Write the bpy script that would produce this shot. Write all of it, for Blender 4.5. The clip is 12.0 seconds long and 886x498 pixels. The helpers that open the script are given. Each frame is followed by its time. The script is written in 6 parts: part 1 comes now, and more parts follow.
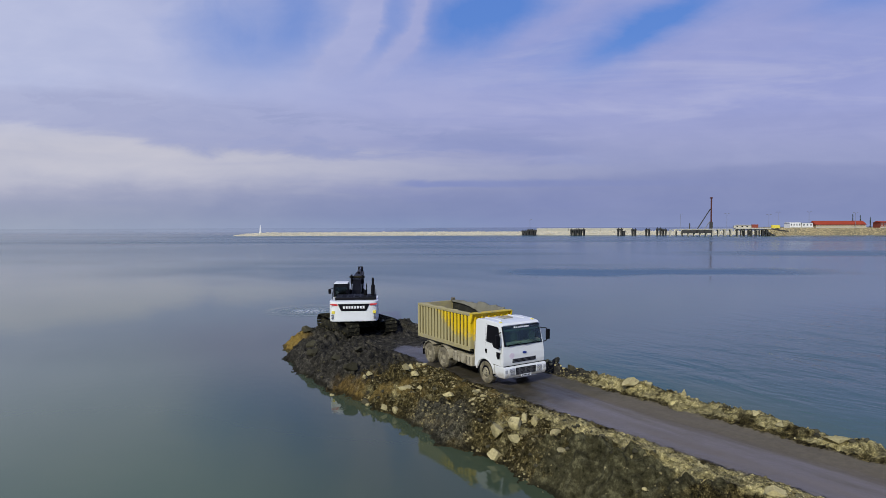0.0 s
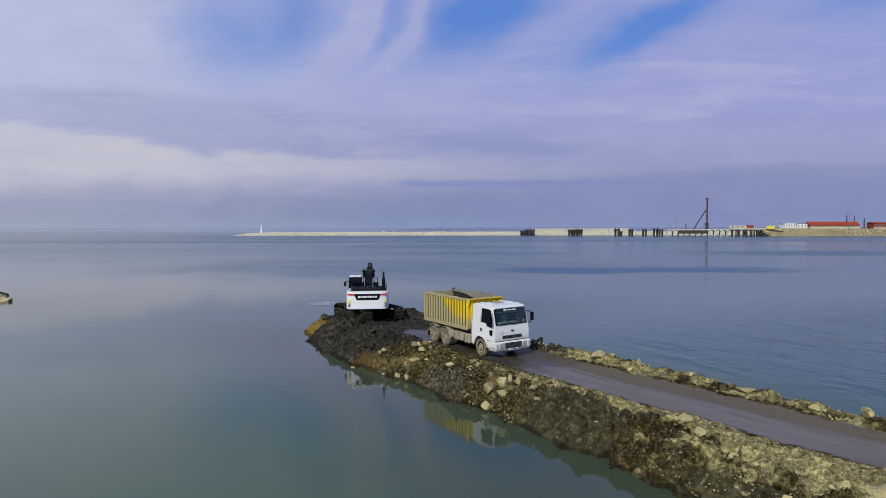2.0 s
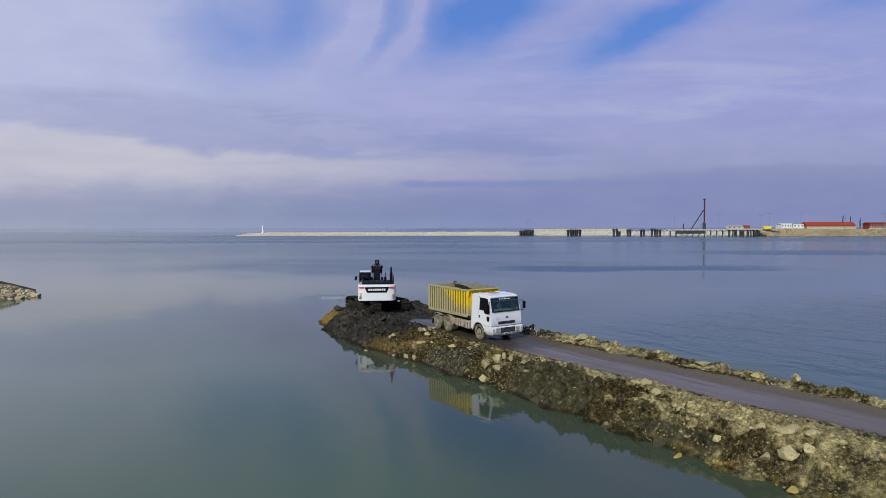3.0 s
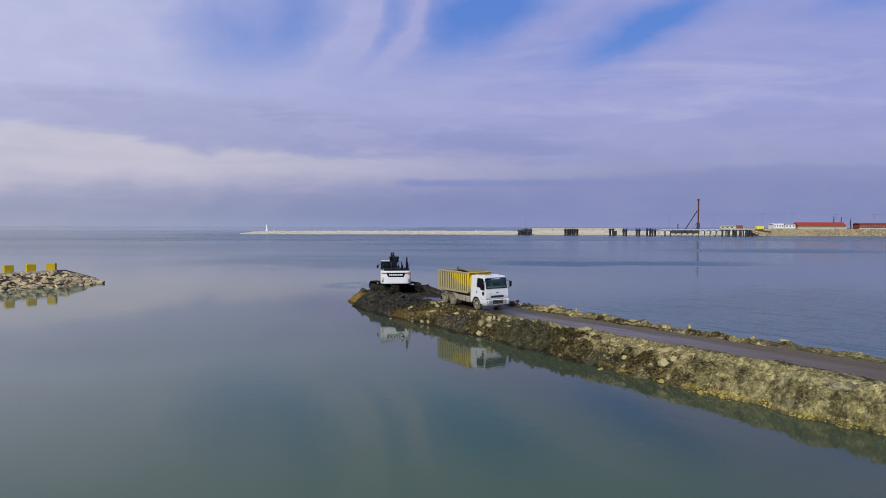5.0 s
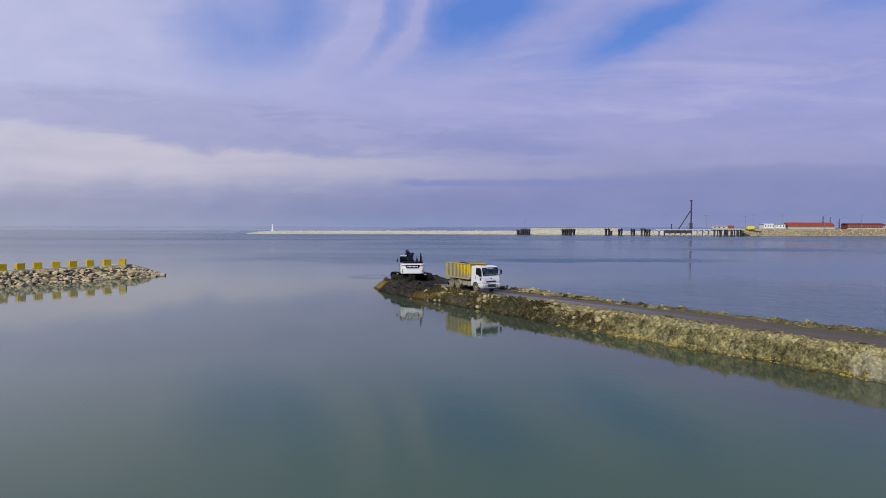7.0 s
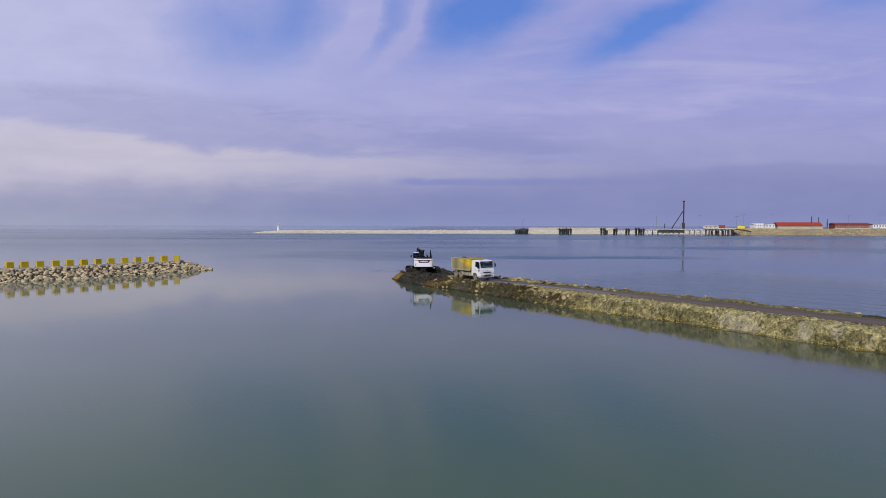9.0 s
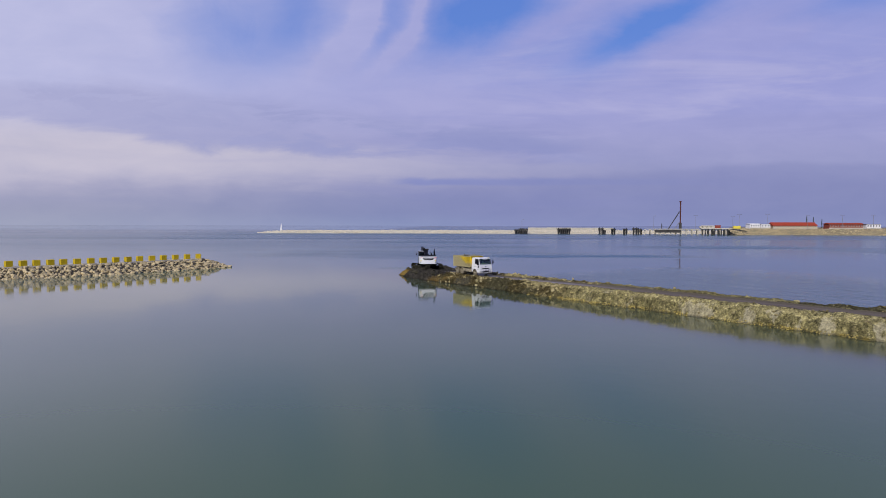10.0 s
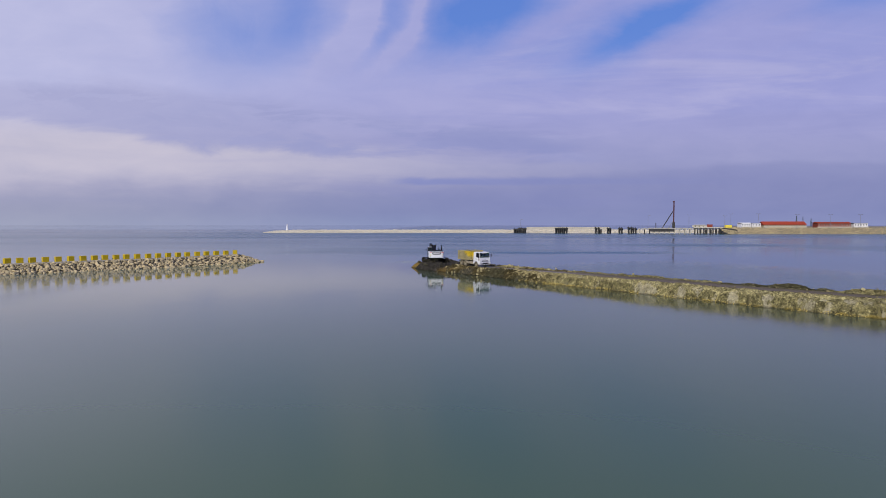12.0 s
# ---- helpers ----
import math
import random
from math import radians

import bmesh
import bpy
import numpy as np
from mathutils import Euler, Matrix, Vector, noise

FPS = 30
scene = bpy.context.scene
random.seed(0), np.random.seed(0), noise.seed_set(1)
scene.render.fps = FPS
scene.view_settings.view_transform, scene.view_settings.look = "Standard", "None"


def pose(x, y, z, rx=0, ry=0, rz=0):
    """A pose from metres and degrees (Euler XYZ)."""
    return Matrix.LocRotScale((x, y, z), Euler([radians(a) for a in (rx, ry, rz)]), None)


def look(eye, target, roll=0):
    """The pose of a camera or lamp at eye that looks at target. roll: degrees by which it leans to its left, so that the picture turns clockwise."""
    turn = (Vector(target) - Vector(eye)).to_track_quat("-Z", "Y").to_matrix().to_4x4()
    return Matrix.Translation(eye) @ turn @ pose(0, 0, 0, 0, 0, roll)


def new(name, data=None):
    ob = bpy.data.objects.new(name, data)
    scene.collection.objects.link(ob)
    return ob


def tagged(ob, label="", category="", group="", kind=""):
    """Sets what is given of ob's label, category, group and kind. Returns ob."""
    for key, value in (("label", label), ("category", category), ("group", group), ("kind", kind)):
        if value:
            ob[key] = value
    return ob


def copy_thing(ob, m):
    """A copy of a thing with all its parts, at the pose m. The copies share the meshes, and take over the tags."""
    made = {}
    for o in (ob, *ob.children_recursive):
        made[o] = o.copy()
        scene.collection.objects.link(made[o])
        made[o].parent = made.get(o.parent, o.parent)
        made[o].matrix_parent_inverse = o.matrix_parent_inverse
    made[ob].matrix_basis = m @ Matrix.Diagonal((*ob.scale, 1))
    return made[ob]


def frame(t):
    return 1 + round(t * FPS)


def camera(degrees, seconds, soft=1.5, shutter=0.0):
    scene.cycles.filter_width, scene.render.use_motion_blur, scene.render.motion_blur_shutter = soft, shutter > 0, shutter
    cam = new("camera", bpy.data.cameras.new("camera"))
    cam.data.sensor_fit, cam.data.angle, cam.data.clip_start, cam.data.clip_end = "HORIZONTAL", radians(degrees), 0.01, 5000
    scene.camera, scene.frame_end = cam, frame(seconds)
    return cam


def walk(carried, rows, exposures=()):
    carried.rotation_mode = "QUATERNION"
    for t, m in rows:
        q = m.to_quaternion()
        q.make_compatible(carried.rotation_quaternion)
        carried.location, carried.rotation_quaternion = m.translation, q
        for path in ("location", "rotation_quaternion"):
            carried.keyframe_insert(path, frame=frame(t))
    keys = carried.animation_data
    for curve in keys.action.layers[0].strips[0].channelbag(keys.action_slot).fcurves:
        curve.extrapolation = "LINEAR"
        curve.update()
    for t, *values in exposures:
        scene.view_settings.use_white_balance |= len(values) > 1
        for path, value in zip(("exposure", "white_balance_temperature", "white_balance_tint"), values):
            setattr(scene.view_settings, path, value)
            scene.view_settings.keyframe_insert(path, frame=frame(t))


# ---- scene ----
import functools

cam = camera(74.0, 12.0, soft=0.85)

PATH = [
    (0, (-17.6, -21.915, 8.411), (-16.522, -20.232, 8.335), -0.2),
    (1, (-19.09, -24.092, 8.483), (-18.011, -22.41, 8.407), -0.2),
    (2, (-20.974, -26.788, 8.455), (-19.893, -25.107, 8.379), -0.1),
    (3, (-23.672, -30.584, 8.395), (-22.59, -28.904, 8.32), -0.1),
    (5, (-31.042, -40.898, 8.301), (-29.959, -39.219, 8.223), 0.1),
    (6, (-35.745, -47.404, 8.385), (-34.662, -45.724, 8.307), 0.0),
    (7, (-40.936, -54.643, 8.655), (-39.853, -52.964, 8.576), 0.1),
    (9, (-51.694, -69.537, 9.19), (-50.61, -67.858, 9.108), 0.1),
    (10.5, (-59.962, -81.082, 9.412), (-58.879, -79.402, 9.329), 0.1),
    (12, (-68.606, -92.621, 9.422), (-67.523, -90.942, 9.338), 0.0),
]
walk(cam, [(t, look(eye, target, roll)) for t, eye, target, roll in PATH],
     [(0, 0.0, 6500, 3.5), (3.2, 0.0, 6500, 5), (5.0, 0.0, 6500, 8.5), (7.2, 0.0, 6500, 10), (9.0, 0.0, 6500, 13), (12, 0.0, 6500, 13)])

# ---- world, sun, exposure ----
SUN_TO = Vector((-0.70, -0.46, 0.57)).normalized()
sun = new("sun", bpy.data.lights.new("sun", "SUN"))
sun.data.energy, sun.data.angle, sun.data.color = 3.3, radians(0.6), (1.0, 0.95, 0.86)
sun.matrix_world = look((0, 0, 60), Vector((0, 0, 60)) - SUN_TO)


class Nodes:
    """Small helper to write node trees as expressions."""

    def __init__(self, tree):
        self.t = tree
        tree.nodes.clear()

    def n(self, kind):
        return self.t.nodes.new(kind)

    def put(self, sock, v):
        if isinstance(v, bpy.types.NodeSocket):
            self.t.links.new(v, sock)
        elif v is not None:
            if isinstance(v, (tuple, list)) and len(v) == 3 and sock.type == "RGBA":
                v = (*v, 1)
            sock.default_value = v

    def math(self, op, a, b=None, c=None, clamp=False):
        m = self.n("ShaderNodeMath")
        m.operation, m.use_clamp = op, clamp
        for i, v in enumerate((a, b, c)):
            self.put(m.inputs[i], v)
        return m.outputs[0]

    def vec(self, op, a, b=None):
        m = self.n("ShaderNodeVectorMath")
        m.operation = op
        self.put(m.inputs[0], a)
        if b is not None:
            self.put(m.inputs[3] if op == "SCALE" else m.inputs[1], b)
        return m.outputs["Value"] if op in ("DOT_PRODUCT", "LENGTH") else m.outputs[0]

    def xyz(self, x, y, z):
        m = self.n("ShaderNodeCombineXYZ")
        for i, v in enumerate((x, y, z)):
            self.put(m.inputs[i], v)
        return m.outputs[0]

    def split(self, v):
        m = self.n("ShaderNodeSeparateXYZ")
        self.put(m.inputs[0], v)
        return m.outputs

    def noise(self, vec, scale, detail=4, rough=0.55, distort=0.0, out=0):
        m = self.n("ShaderNodeTexNoise")
        self.put(m.inputs["Vector"], vec)
        m.inputs["Scale"].default_value, m.inputs["Detail"].default_value = scale, detail
        m.inputs["Roughness"].default_value, m.inputs["Distortion"].default_value = rough, distort
        return m.outputs[out]

    def ramp(self, fac, stops, ease="EASE"):
        m = self.n("ShaderNodeValToRGB")
        m.color_ramp.interpolation = ease
        el = m.color_ramp.elements
        while len(el) < len(stops):
            el.new(0.5)
        for e, (p, c) in zip(el, stops):
            e.position = p
            e.color = (*c, 1) if isinstance(c, (tuple, list)) else (c, c, c, 1)
        self.put(m.inputs[0], fac)
        return m.outputs[0]

    def span(self, v, a, b, lo=0.0, hi=1.0, smooth=True):
        m = self.n("ShaderNodeMapRange")
        m.interpolation_type = "SMOOTHSTEP" if smooth else "LINEAR"
        self.put(m.inputs[0], v)
        for i, q in enumerate((a, b, lo, hi)):
            m.inputs[i + 1].default_value = q
        return m.outputs[0]

    def mix(self, fac, a, b, mode="MIX"):
        m = self.n("ShaderNodeMix")
        m.data_type, m.blend_type = "RGBA", mode
        self.put(m.inputs[0], fac)
        self.put(m.inputs[6], a)
        self.put(m.inputs[7], b)
        return m.outputs[2]


def build_world():
    w = bpy.data.worlds.new("sky")
    scene.world = w
    w.use_nodes = True
    k = Nodes(w.node_tree)
    d = k.vec("NORMALIZE", k.n("ShaderNodeTexCoord").outputs["Generated"])
    x, y, z = k.split(d)
    sky = k.n("ShaderNodeTexSky")
    sky.sky_type, sky.sun_disc = "NISHITA", False
    sky.sun_elevation = math.asin(SUN_TO.z)
    sky.sun_rotation = math.atan2(SUN_TO.x, SUN_TO.y)
    sky.dust_density, sky.air_density, sky.ozone_density = 0.6, 1.0, 2.5
    up = k.math("ADD", k.math("MAXIMUM", z, 0.0), 0.015)
    # heading u and height v of each direction, as seen along the causeway's bay
    side = k.vec("DOT_PRODUCT", d, (0.84, -0.5415, 0))
    ahead = k.math("MAXIMUM", k.vec("DOT_PRODUCT", d, (0.5415, 0.84, 0)), 0.12)
    u, v = k.math("DIVIDE", side, ahead), k.math("DIVIDE", z, ahead)
    # high cirrus: a flat layer, combed along one heading
    across = k.math("DIVIDE", k.vec("DOT_PRODUCT", d, (0.939, -0.344, 0)), up)
    along = k.math("DIVIDE", k.vec("DOT_PRODUCT", d, (0.344, 0.939, 0)), up)
    fine = k.noise(k.xyz(k.math("MULTIPLY", across, 1.5), k.math("MULTIPLY", along, 0.6), 3.1), 2.0, 6, 0.6, 0.8)
    soft = k.noise(k.xyz(across, k.math("MULTIPLY", along, 0.5), 7.7), 0.9, 3)
    bend = k.noise(k.xyz(k.math("MULTIPLY", u, 5), k.math("MULTIPLY", v, 8), 4.4), 1.0, 5, 0.6, 0.3, out=1)
    bu, bv, _ = k.split(bend)
    uw = k.math("ADD", u, k.math("MULTIPLY", k.math("SUBTRACT", bu, 0.5), 0.10))
    vw = k.math("ADD", v, k.math("MULTIPLY", k.math("SUBTRACT", bv, 0.5), 0.08))

    def tuft(u0, v0, long, wide, slant):
        """A soft oval of the sky round one heading and height, its long axis slanted."""
        c, sn = math.cos(radians(slant)), math.sin(radians(slant))
        du, dv = k.math("SUBTRACT", uw, u0), k.math("SUBTRACT", vw, v0)
        a = k.math("MULTIPLY_ADD", du, c / long, k.math("MULTIPLY", dv, sn / long))
        b = k.math("MULTIPLY_ADD", du, -sn / wide, k.math("MULTIPLY", dv, c / wide))
        return k.math("EXPONENT", k.math("MULTIPLY", k.math("MULTIPLY_ADD", a, a, k.math("MULTIPLY", b, b)), -1.0))

    dens = k.math("ADD", k.math("MULTIPLY_ADD", k.math("SUBTRACT", fine, 0.5), 0.55, 0.80), k.math("MULTIPLY", k.math("SUBTRACT", soft, 0.5), 0.4))
    # where the blue shows through (minus) and where the cirrus thickens into plumes (plus)
    for u0, v0, long, wide, slant, much in (
        (0.075, 0.365, 0.135, 0.058, 24, -0.95), (0.305, 0.312, 0.125, 0.030, 26, -0.80), (0.40, 0.365, 0.09, 0.026, 24, -0.50), (0.69, 0.372, 0.12, 0.026, 14, -0.50),
        (-0.35, 0.272, 0.100, 0.095, 80, -0.60), (-0.245, 0.365, 0.080, 0.045, 70, -0.45), (-0.105, 0.36, 0.09, 0.020, 76, -0.35), (-0.43, 0.35, 0.08, 0.05, 80, -0.10),
        (-0.142, 0.355, 0.075, 0.024, 80, 0.60), (-0.190, 0.278, 0.075, 0.024, 52, 0.55), (-0.050, 0.362, 0.070, 0.018, 70, 0.50), (-0.092, 0.285, 0.075, 0.020, 55, 0.45),
        (-0.135, 0.45, 0.10, 0.03, 85, 0.45), (-0.64, 0.32, 0.20, 0.12, 0, 0.45), (0.20, 0.355, 0.14, 0.022, 28, 0.30), (0.50, 0.30, 0.22, 0.04, 22, 0.35)):
        dens = k.math("MULTIPLY_ADD", tuft(u0, v0, long, wide, slant), much, dens)
    dens = k.math("MAXIMUM", k.math("MINIMUM", dens, 1.0), 0.0)
    high = k.span(k.math("ADD", z, k.math("MULTIPLY", k.math("SUBTRACT", soft, 0.5), 0.08)), 0.195, 0.31)
    dens = k.math("ADD", k.math("MULTIPLY", dens, high), k.math("SUBTRACT", 1.0, high), clamp=True)
    # low banks of cloud in flat strata
    lump = k.noise(k.xyz(k.math("MULTIPLY", u, 7), k.math("MULTIPLY", v, 30), 2.2), 1.0, 6, 0.6, 0.5)
    wave = k.noise(k.xyz(k.math("MULTIPLY", u, 3), 0, 0), 1.0, 4, 0.6)
    vj = k.math("ADD", v, k.math("ADD", k.math("MULTIPLY", k.math("SUBTRACT", lump, 0.5), 0.045), k.math("MULTIPLY", k.math("SUBTRACT", wave, 0.5), 0.05)))
    rim = k.ramp(k.span(u, -1.0, 1.0, smooth=False), [(0.0, 0.21), (0.123, 0.188), (0.18, 0.170), (0.243, 0.150), (0.29, 0.136), (0.36, 0.126), (0.43, 0.126), (0.50, 0.128), (0.62, 0.109), (1.0, 0.10)], "LINEAR")
    over = k.math("SUBTRACT", vj, rim)
    strata = k.noise(k.xyz(k.math("MULTIPLY", side, 2.6), k.math("MULTIPLY", z, 26), 1.3), 1.0, 5, 0.55, 0.4)
    # cloud colour: brighter and warmer towards the sun's side, bluer to the other
    lit = k.span(side, -0.80, 0.25)
    cloud = k.mix(lit, (5.1, 5.3, 7.5), (3.25, 3.5, 6.6))
    lowc = k.ramp(k.span(v, 0.0, 0.26, smooth=False), [
        (0.0, (2.45, 2.95, 5.0)), (0.08, (2.25, 2.6, 4.7)), (0.25, (2.5, 2.75, 4.9)), (0.42, (3.15, 3.35, 5.7)), (0.62, (3.45, 3.6, 6.2)), (1.0, (3.5, 3.65, 6.5))], "LINEAR")
    lowc = k.mix(k.span(u, 0.08, -0.78), lowc, k.ramp(k.span(v, 0.0, 0.26, smooth=False), [
        (0.0, (3.4, 3.7, 5.0)), (0.10, (3.3, 3.5, 4.9)), (0.25, (3.5, 3.6, 5.2)), (0.42, (3.9, 4.0, 5.7)), (1.0, (4.2, 4.3, 6.4))], "LINEAR"))
    # the pale warm bank and the grey-blue one that lies over it
    pale = k.math("MULTIPLY", k.math("MULTIPLY", k.span(over, 0.010, -0.016), k.span(vj, 0.035, 0.105)), k.span(u, 0.50, -0.55))
    lowc = k.mix(k.math("MULTIPLY", pale, k.span(strata, 0.3, 0.7, 0.95, 0.75)), lowc, (5.55, 5.35, 6.45))
    brow = k.ramp(k.span(u, -1.0, 1.0, smooth=False), [(0.0, 0.245), (0.22, 0.241), (0.267, 0.227), (0.325, 0.214), (0.39, 0.20), (0.46, 0.18), (0.53, 0.172), (0.62, 0.14), (1.0, 0.12)], "LINEAR")
    grey = k.math("MULTIPLY", k.math("MULTIPLY", k.span(over, -0.012, 0.010), k.span(k.math("SUBTRACT", vj, brow), 0.012, -0.02)), k.span(u, 0.32, 0.16))
    grey = k.math("MULTIPLY", grey, k.math("MAXIMUM", k.span(lump, 0.44, 0.56, 0.15, 1.0), k.span(u, -0.1, -0.5, 0.0, 0.75)))
    cloud = k.mix(k.span(v, 0.13, 0.25), lowc, cloud)
    cloud = k.mix(k.math("MULTIPLY", grey, 0.85), cloud, k.mix(k.span(u, -0.8, 0.1), (3.95, 4.1, 6.3), (2.95, 3.25, 5.8)))
    # thin dark streaks low over the sea
    thin = k.math("ADD", v, k.math("MULTIPLY", k.math("SUBTRACT", lump, 0.5), 0.012))
    streak = k.math("MULTIPLY", k.math("MULTIPLY", k.span(thin, 0.064, 0.070), k.span(thin, 0.082, 0.074)), k.math("MULTIPLY", k.span(u, -0.11, -0.04), k.span(u, 0.62, 0.12)))
    cloud = k.mix(k.math("MULTIPLY", streak, 0.75), cloud, (2.2, 2.6, 5.4))
    shade = k.math("MULTIPLY", k.span(strata, 0.50, 0.70), k.span(z, 0.30, 0.10))
    cloud = k.mix(k.math("MULTIPLY", shade, k.span(u, -0.4, 0.1, 0.10, 0.32)), cloud, (2.4, 2.65, 5.3))
    # a darker bank of haze under the paler sheets on the bluer side
    sill = k.math("ADD", k.span(u, 0.1, 0.75, 0.078, 0.105), k.math("MULTIPLY", k.math("SUBTRACT", wave, 0.5), 0.05))
    haze = k.math("MULTIPLY", k.span(k.math("SUBTRACT", thin, sill), 0.008, -0.006), k.span(u, -0.05, 0.18))
    cloud = k.mix(k.math("MULTIPLY", haze, 0.55), cloud, (2.35, 2.62, 4.9))
    # thin brighter sheets on the bluer side, and a fine mottle everywhere
    sheet = k.noise(k.xyz(k.math("ADD", k.math("MULTIPLY", u, 2.2), k.math("MULTIPLY", v, -3.0)), k.math("MULTIPLY", v, 15), 5.5), 1.0, 5, 0.6, 0.6)
    glow = k.math("MULTIPLY", k.math("MULTIPLY", k.span(sheet, 0.47, 0.66), k.span(v, 0.10, 0.15)), k.span(u, -0.35, 0.25))
    cloud = k.mix(k.math("MULTIPLY", glow, 0.6), cloud, (4.35, 4.4, 6.9))
    mottle = k.noise(k.xyz(k.math("MULTIPLY", u, 9), k.math("MULTIPLY", v, 24), 8.1), 1.0, 5, 0.55, 0.4)
    cloud = k.mix(1.0, cloud, k.ramp(mottle, [(0.3, (0.95, 0.96, 0.98)), (0.7, (1.05, 1.04, 1.02))], "LINEAR"), "MULTIPLY")
    dens = k.math("MAXIMUM", dens, k.math("MULTIPLY", grey, 0.9))
    # cloud thinned in the unseen sky behind the camera, to lower the fill light
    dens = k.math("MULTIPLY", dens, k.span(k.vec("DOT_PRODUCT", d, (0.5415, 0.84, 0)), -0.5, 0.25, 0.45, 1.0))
    blue = k.mix(0.75, sky.outputs[0], (0.95, 2.15, 6.9))
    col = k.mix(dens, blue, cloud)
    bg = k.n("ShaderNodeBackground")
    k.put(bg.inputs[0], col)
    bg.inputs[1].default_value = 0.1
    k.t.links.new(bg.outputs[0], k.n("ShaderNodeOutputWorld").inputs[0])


build_world()


# ---- materials ----
def material(name, base, rough=0.6, metal=0.0, vary=0.25, scale=3.0, dirt=None, dirt_at=0.55, bump=0.0, bump_scale=40.0, coat=0.0, per_piece=0.0, low_dirt=None, rear_dirt=None, spec=None):
    """A painted, stony or metal surface: mottling at two scales, optional dirt in blotches, fine relief.
    low_dirt: (z from, z to) in the thing's own height, splashed mud that thins upwards."""
    m = bpy.data.materials.new(name)
    m.use_nodes = True
    k = Nodes(m.node_tree)
    co = k.n("ShaderNodeTexCoord").outputs["Object"]
    big, small = k.noise(co, scale, 4), k.noise(co, scale * 9, 3)
    f = k.math("ADD", k.math("MULTIPLY", big, 0.6), k.math("MULTIPLY", small, 0.4))
    lo, hi = [c * (1 - vary) for c in base], [min(1, c * (1 + vary)) for c in base]
    col = k.ramp(f, [(0.3, tuple(lo)), (0.7, tuple(hi))], "LINEAR")
    if per_piece:
        r = k.n("ShaderNodeNewGeometry").outputs["Random Per Island"]
        o = k.n("ShaderNodeObjectInfo").outputs["Random"]
        rr = k.math("FRACT", k.math("ADD", r, o))
        col = k.mix(1.0, col, k.ramp(rr, [(0.0, (1 - per_piece,) * 3), (0.5, (1.0, 0.98, 0.94)), (1.0, (1 + per_piece * 0.6, 1 + per_piece * 0.5, 1 + per_piece * 0.3))], "LINEAR"), "MULTIPLY")
    ro = k.math("ADD", rough - 0.06, k.math("MULTIPLY", small, 0.12))
    if dirt:
        at = k.span(k.noise(co, scale * 1.7, 5, 0.65), dirt_at, dirt_at + 0.14)
        if low_dirt:
            zz = k.split(co)[2]
            fall = k.math("ADD", k.span(zz, low_dirt[0], low_dirt[1], 1.0, 0.0, smooth=False), k.math("MULTIPLY", k.math("SUBTRACT", k.noise(co, scale * 2.3, 5, 0.6), 0.5), 0.9))
            if rear_dirt:
                fall = k.math("ADD", fall, k.span(k.split(co)[1], rear_dirt[0], rear_dirt[1], 0.0, 0.75, smooth=False))
            at = k.math("MAXIMUM", k.math("MULTIPLY", at, 0.5), k.span(fall, 0.35, 0.75))
        col = k.mix(at, col, tuple(dirt))
        ro = k.math("ADD", ro, k.math("MULTIPLY", at, max(0.0, 0.85 - rough)))
    p = k.n("ShaderNodeBsdfPrincipled")
    k.put(p.inputs["Base Color"], col)
    k.put(p.inputs["Roughness"], ro)
    p.inputs["Metallic"].default_value = metal
    p.inputs["Coat Weight"].default_value = coat
    p.inputs["Specular IOR Level"].default_value = spec if spec is not None else 0.15 if rough > 0.65 else 0.4
    if bump:
        b = k.n("ShaderNodeBump")
        b.inputs["Strength"].default_value, b.inputs["Distance"].default_value = bump, 0.02
        k.put(b.inputs["Height"], k.noise(co, bump_scale, 4))
        k.t.links.new(b.outputs[0], p.inputs["Normal"])
    k.t.links.new(p.outputs[0], k.n("ShaderNodeOutputMaterial").inputs[0])
    return m


# where the last scoop was taken: a patch of froth and spreading rings
DIP = (2.8, 35.0, 0)


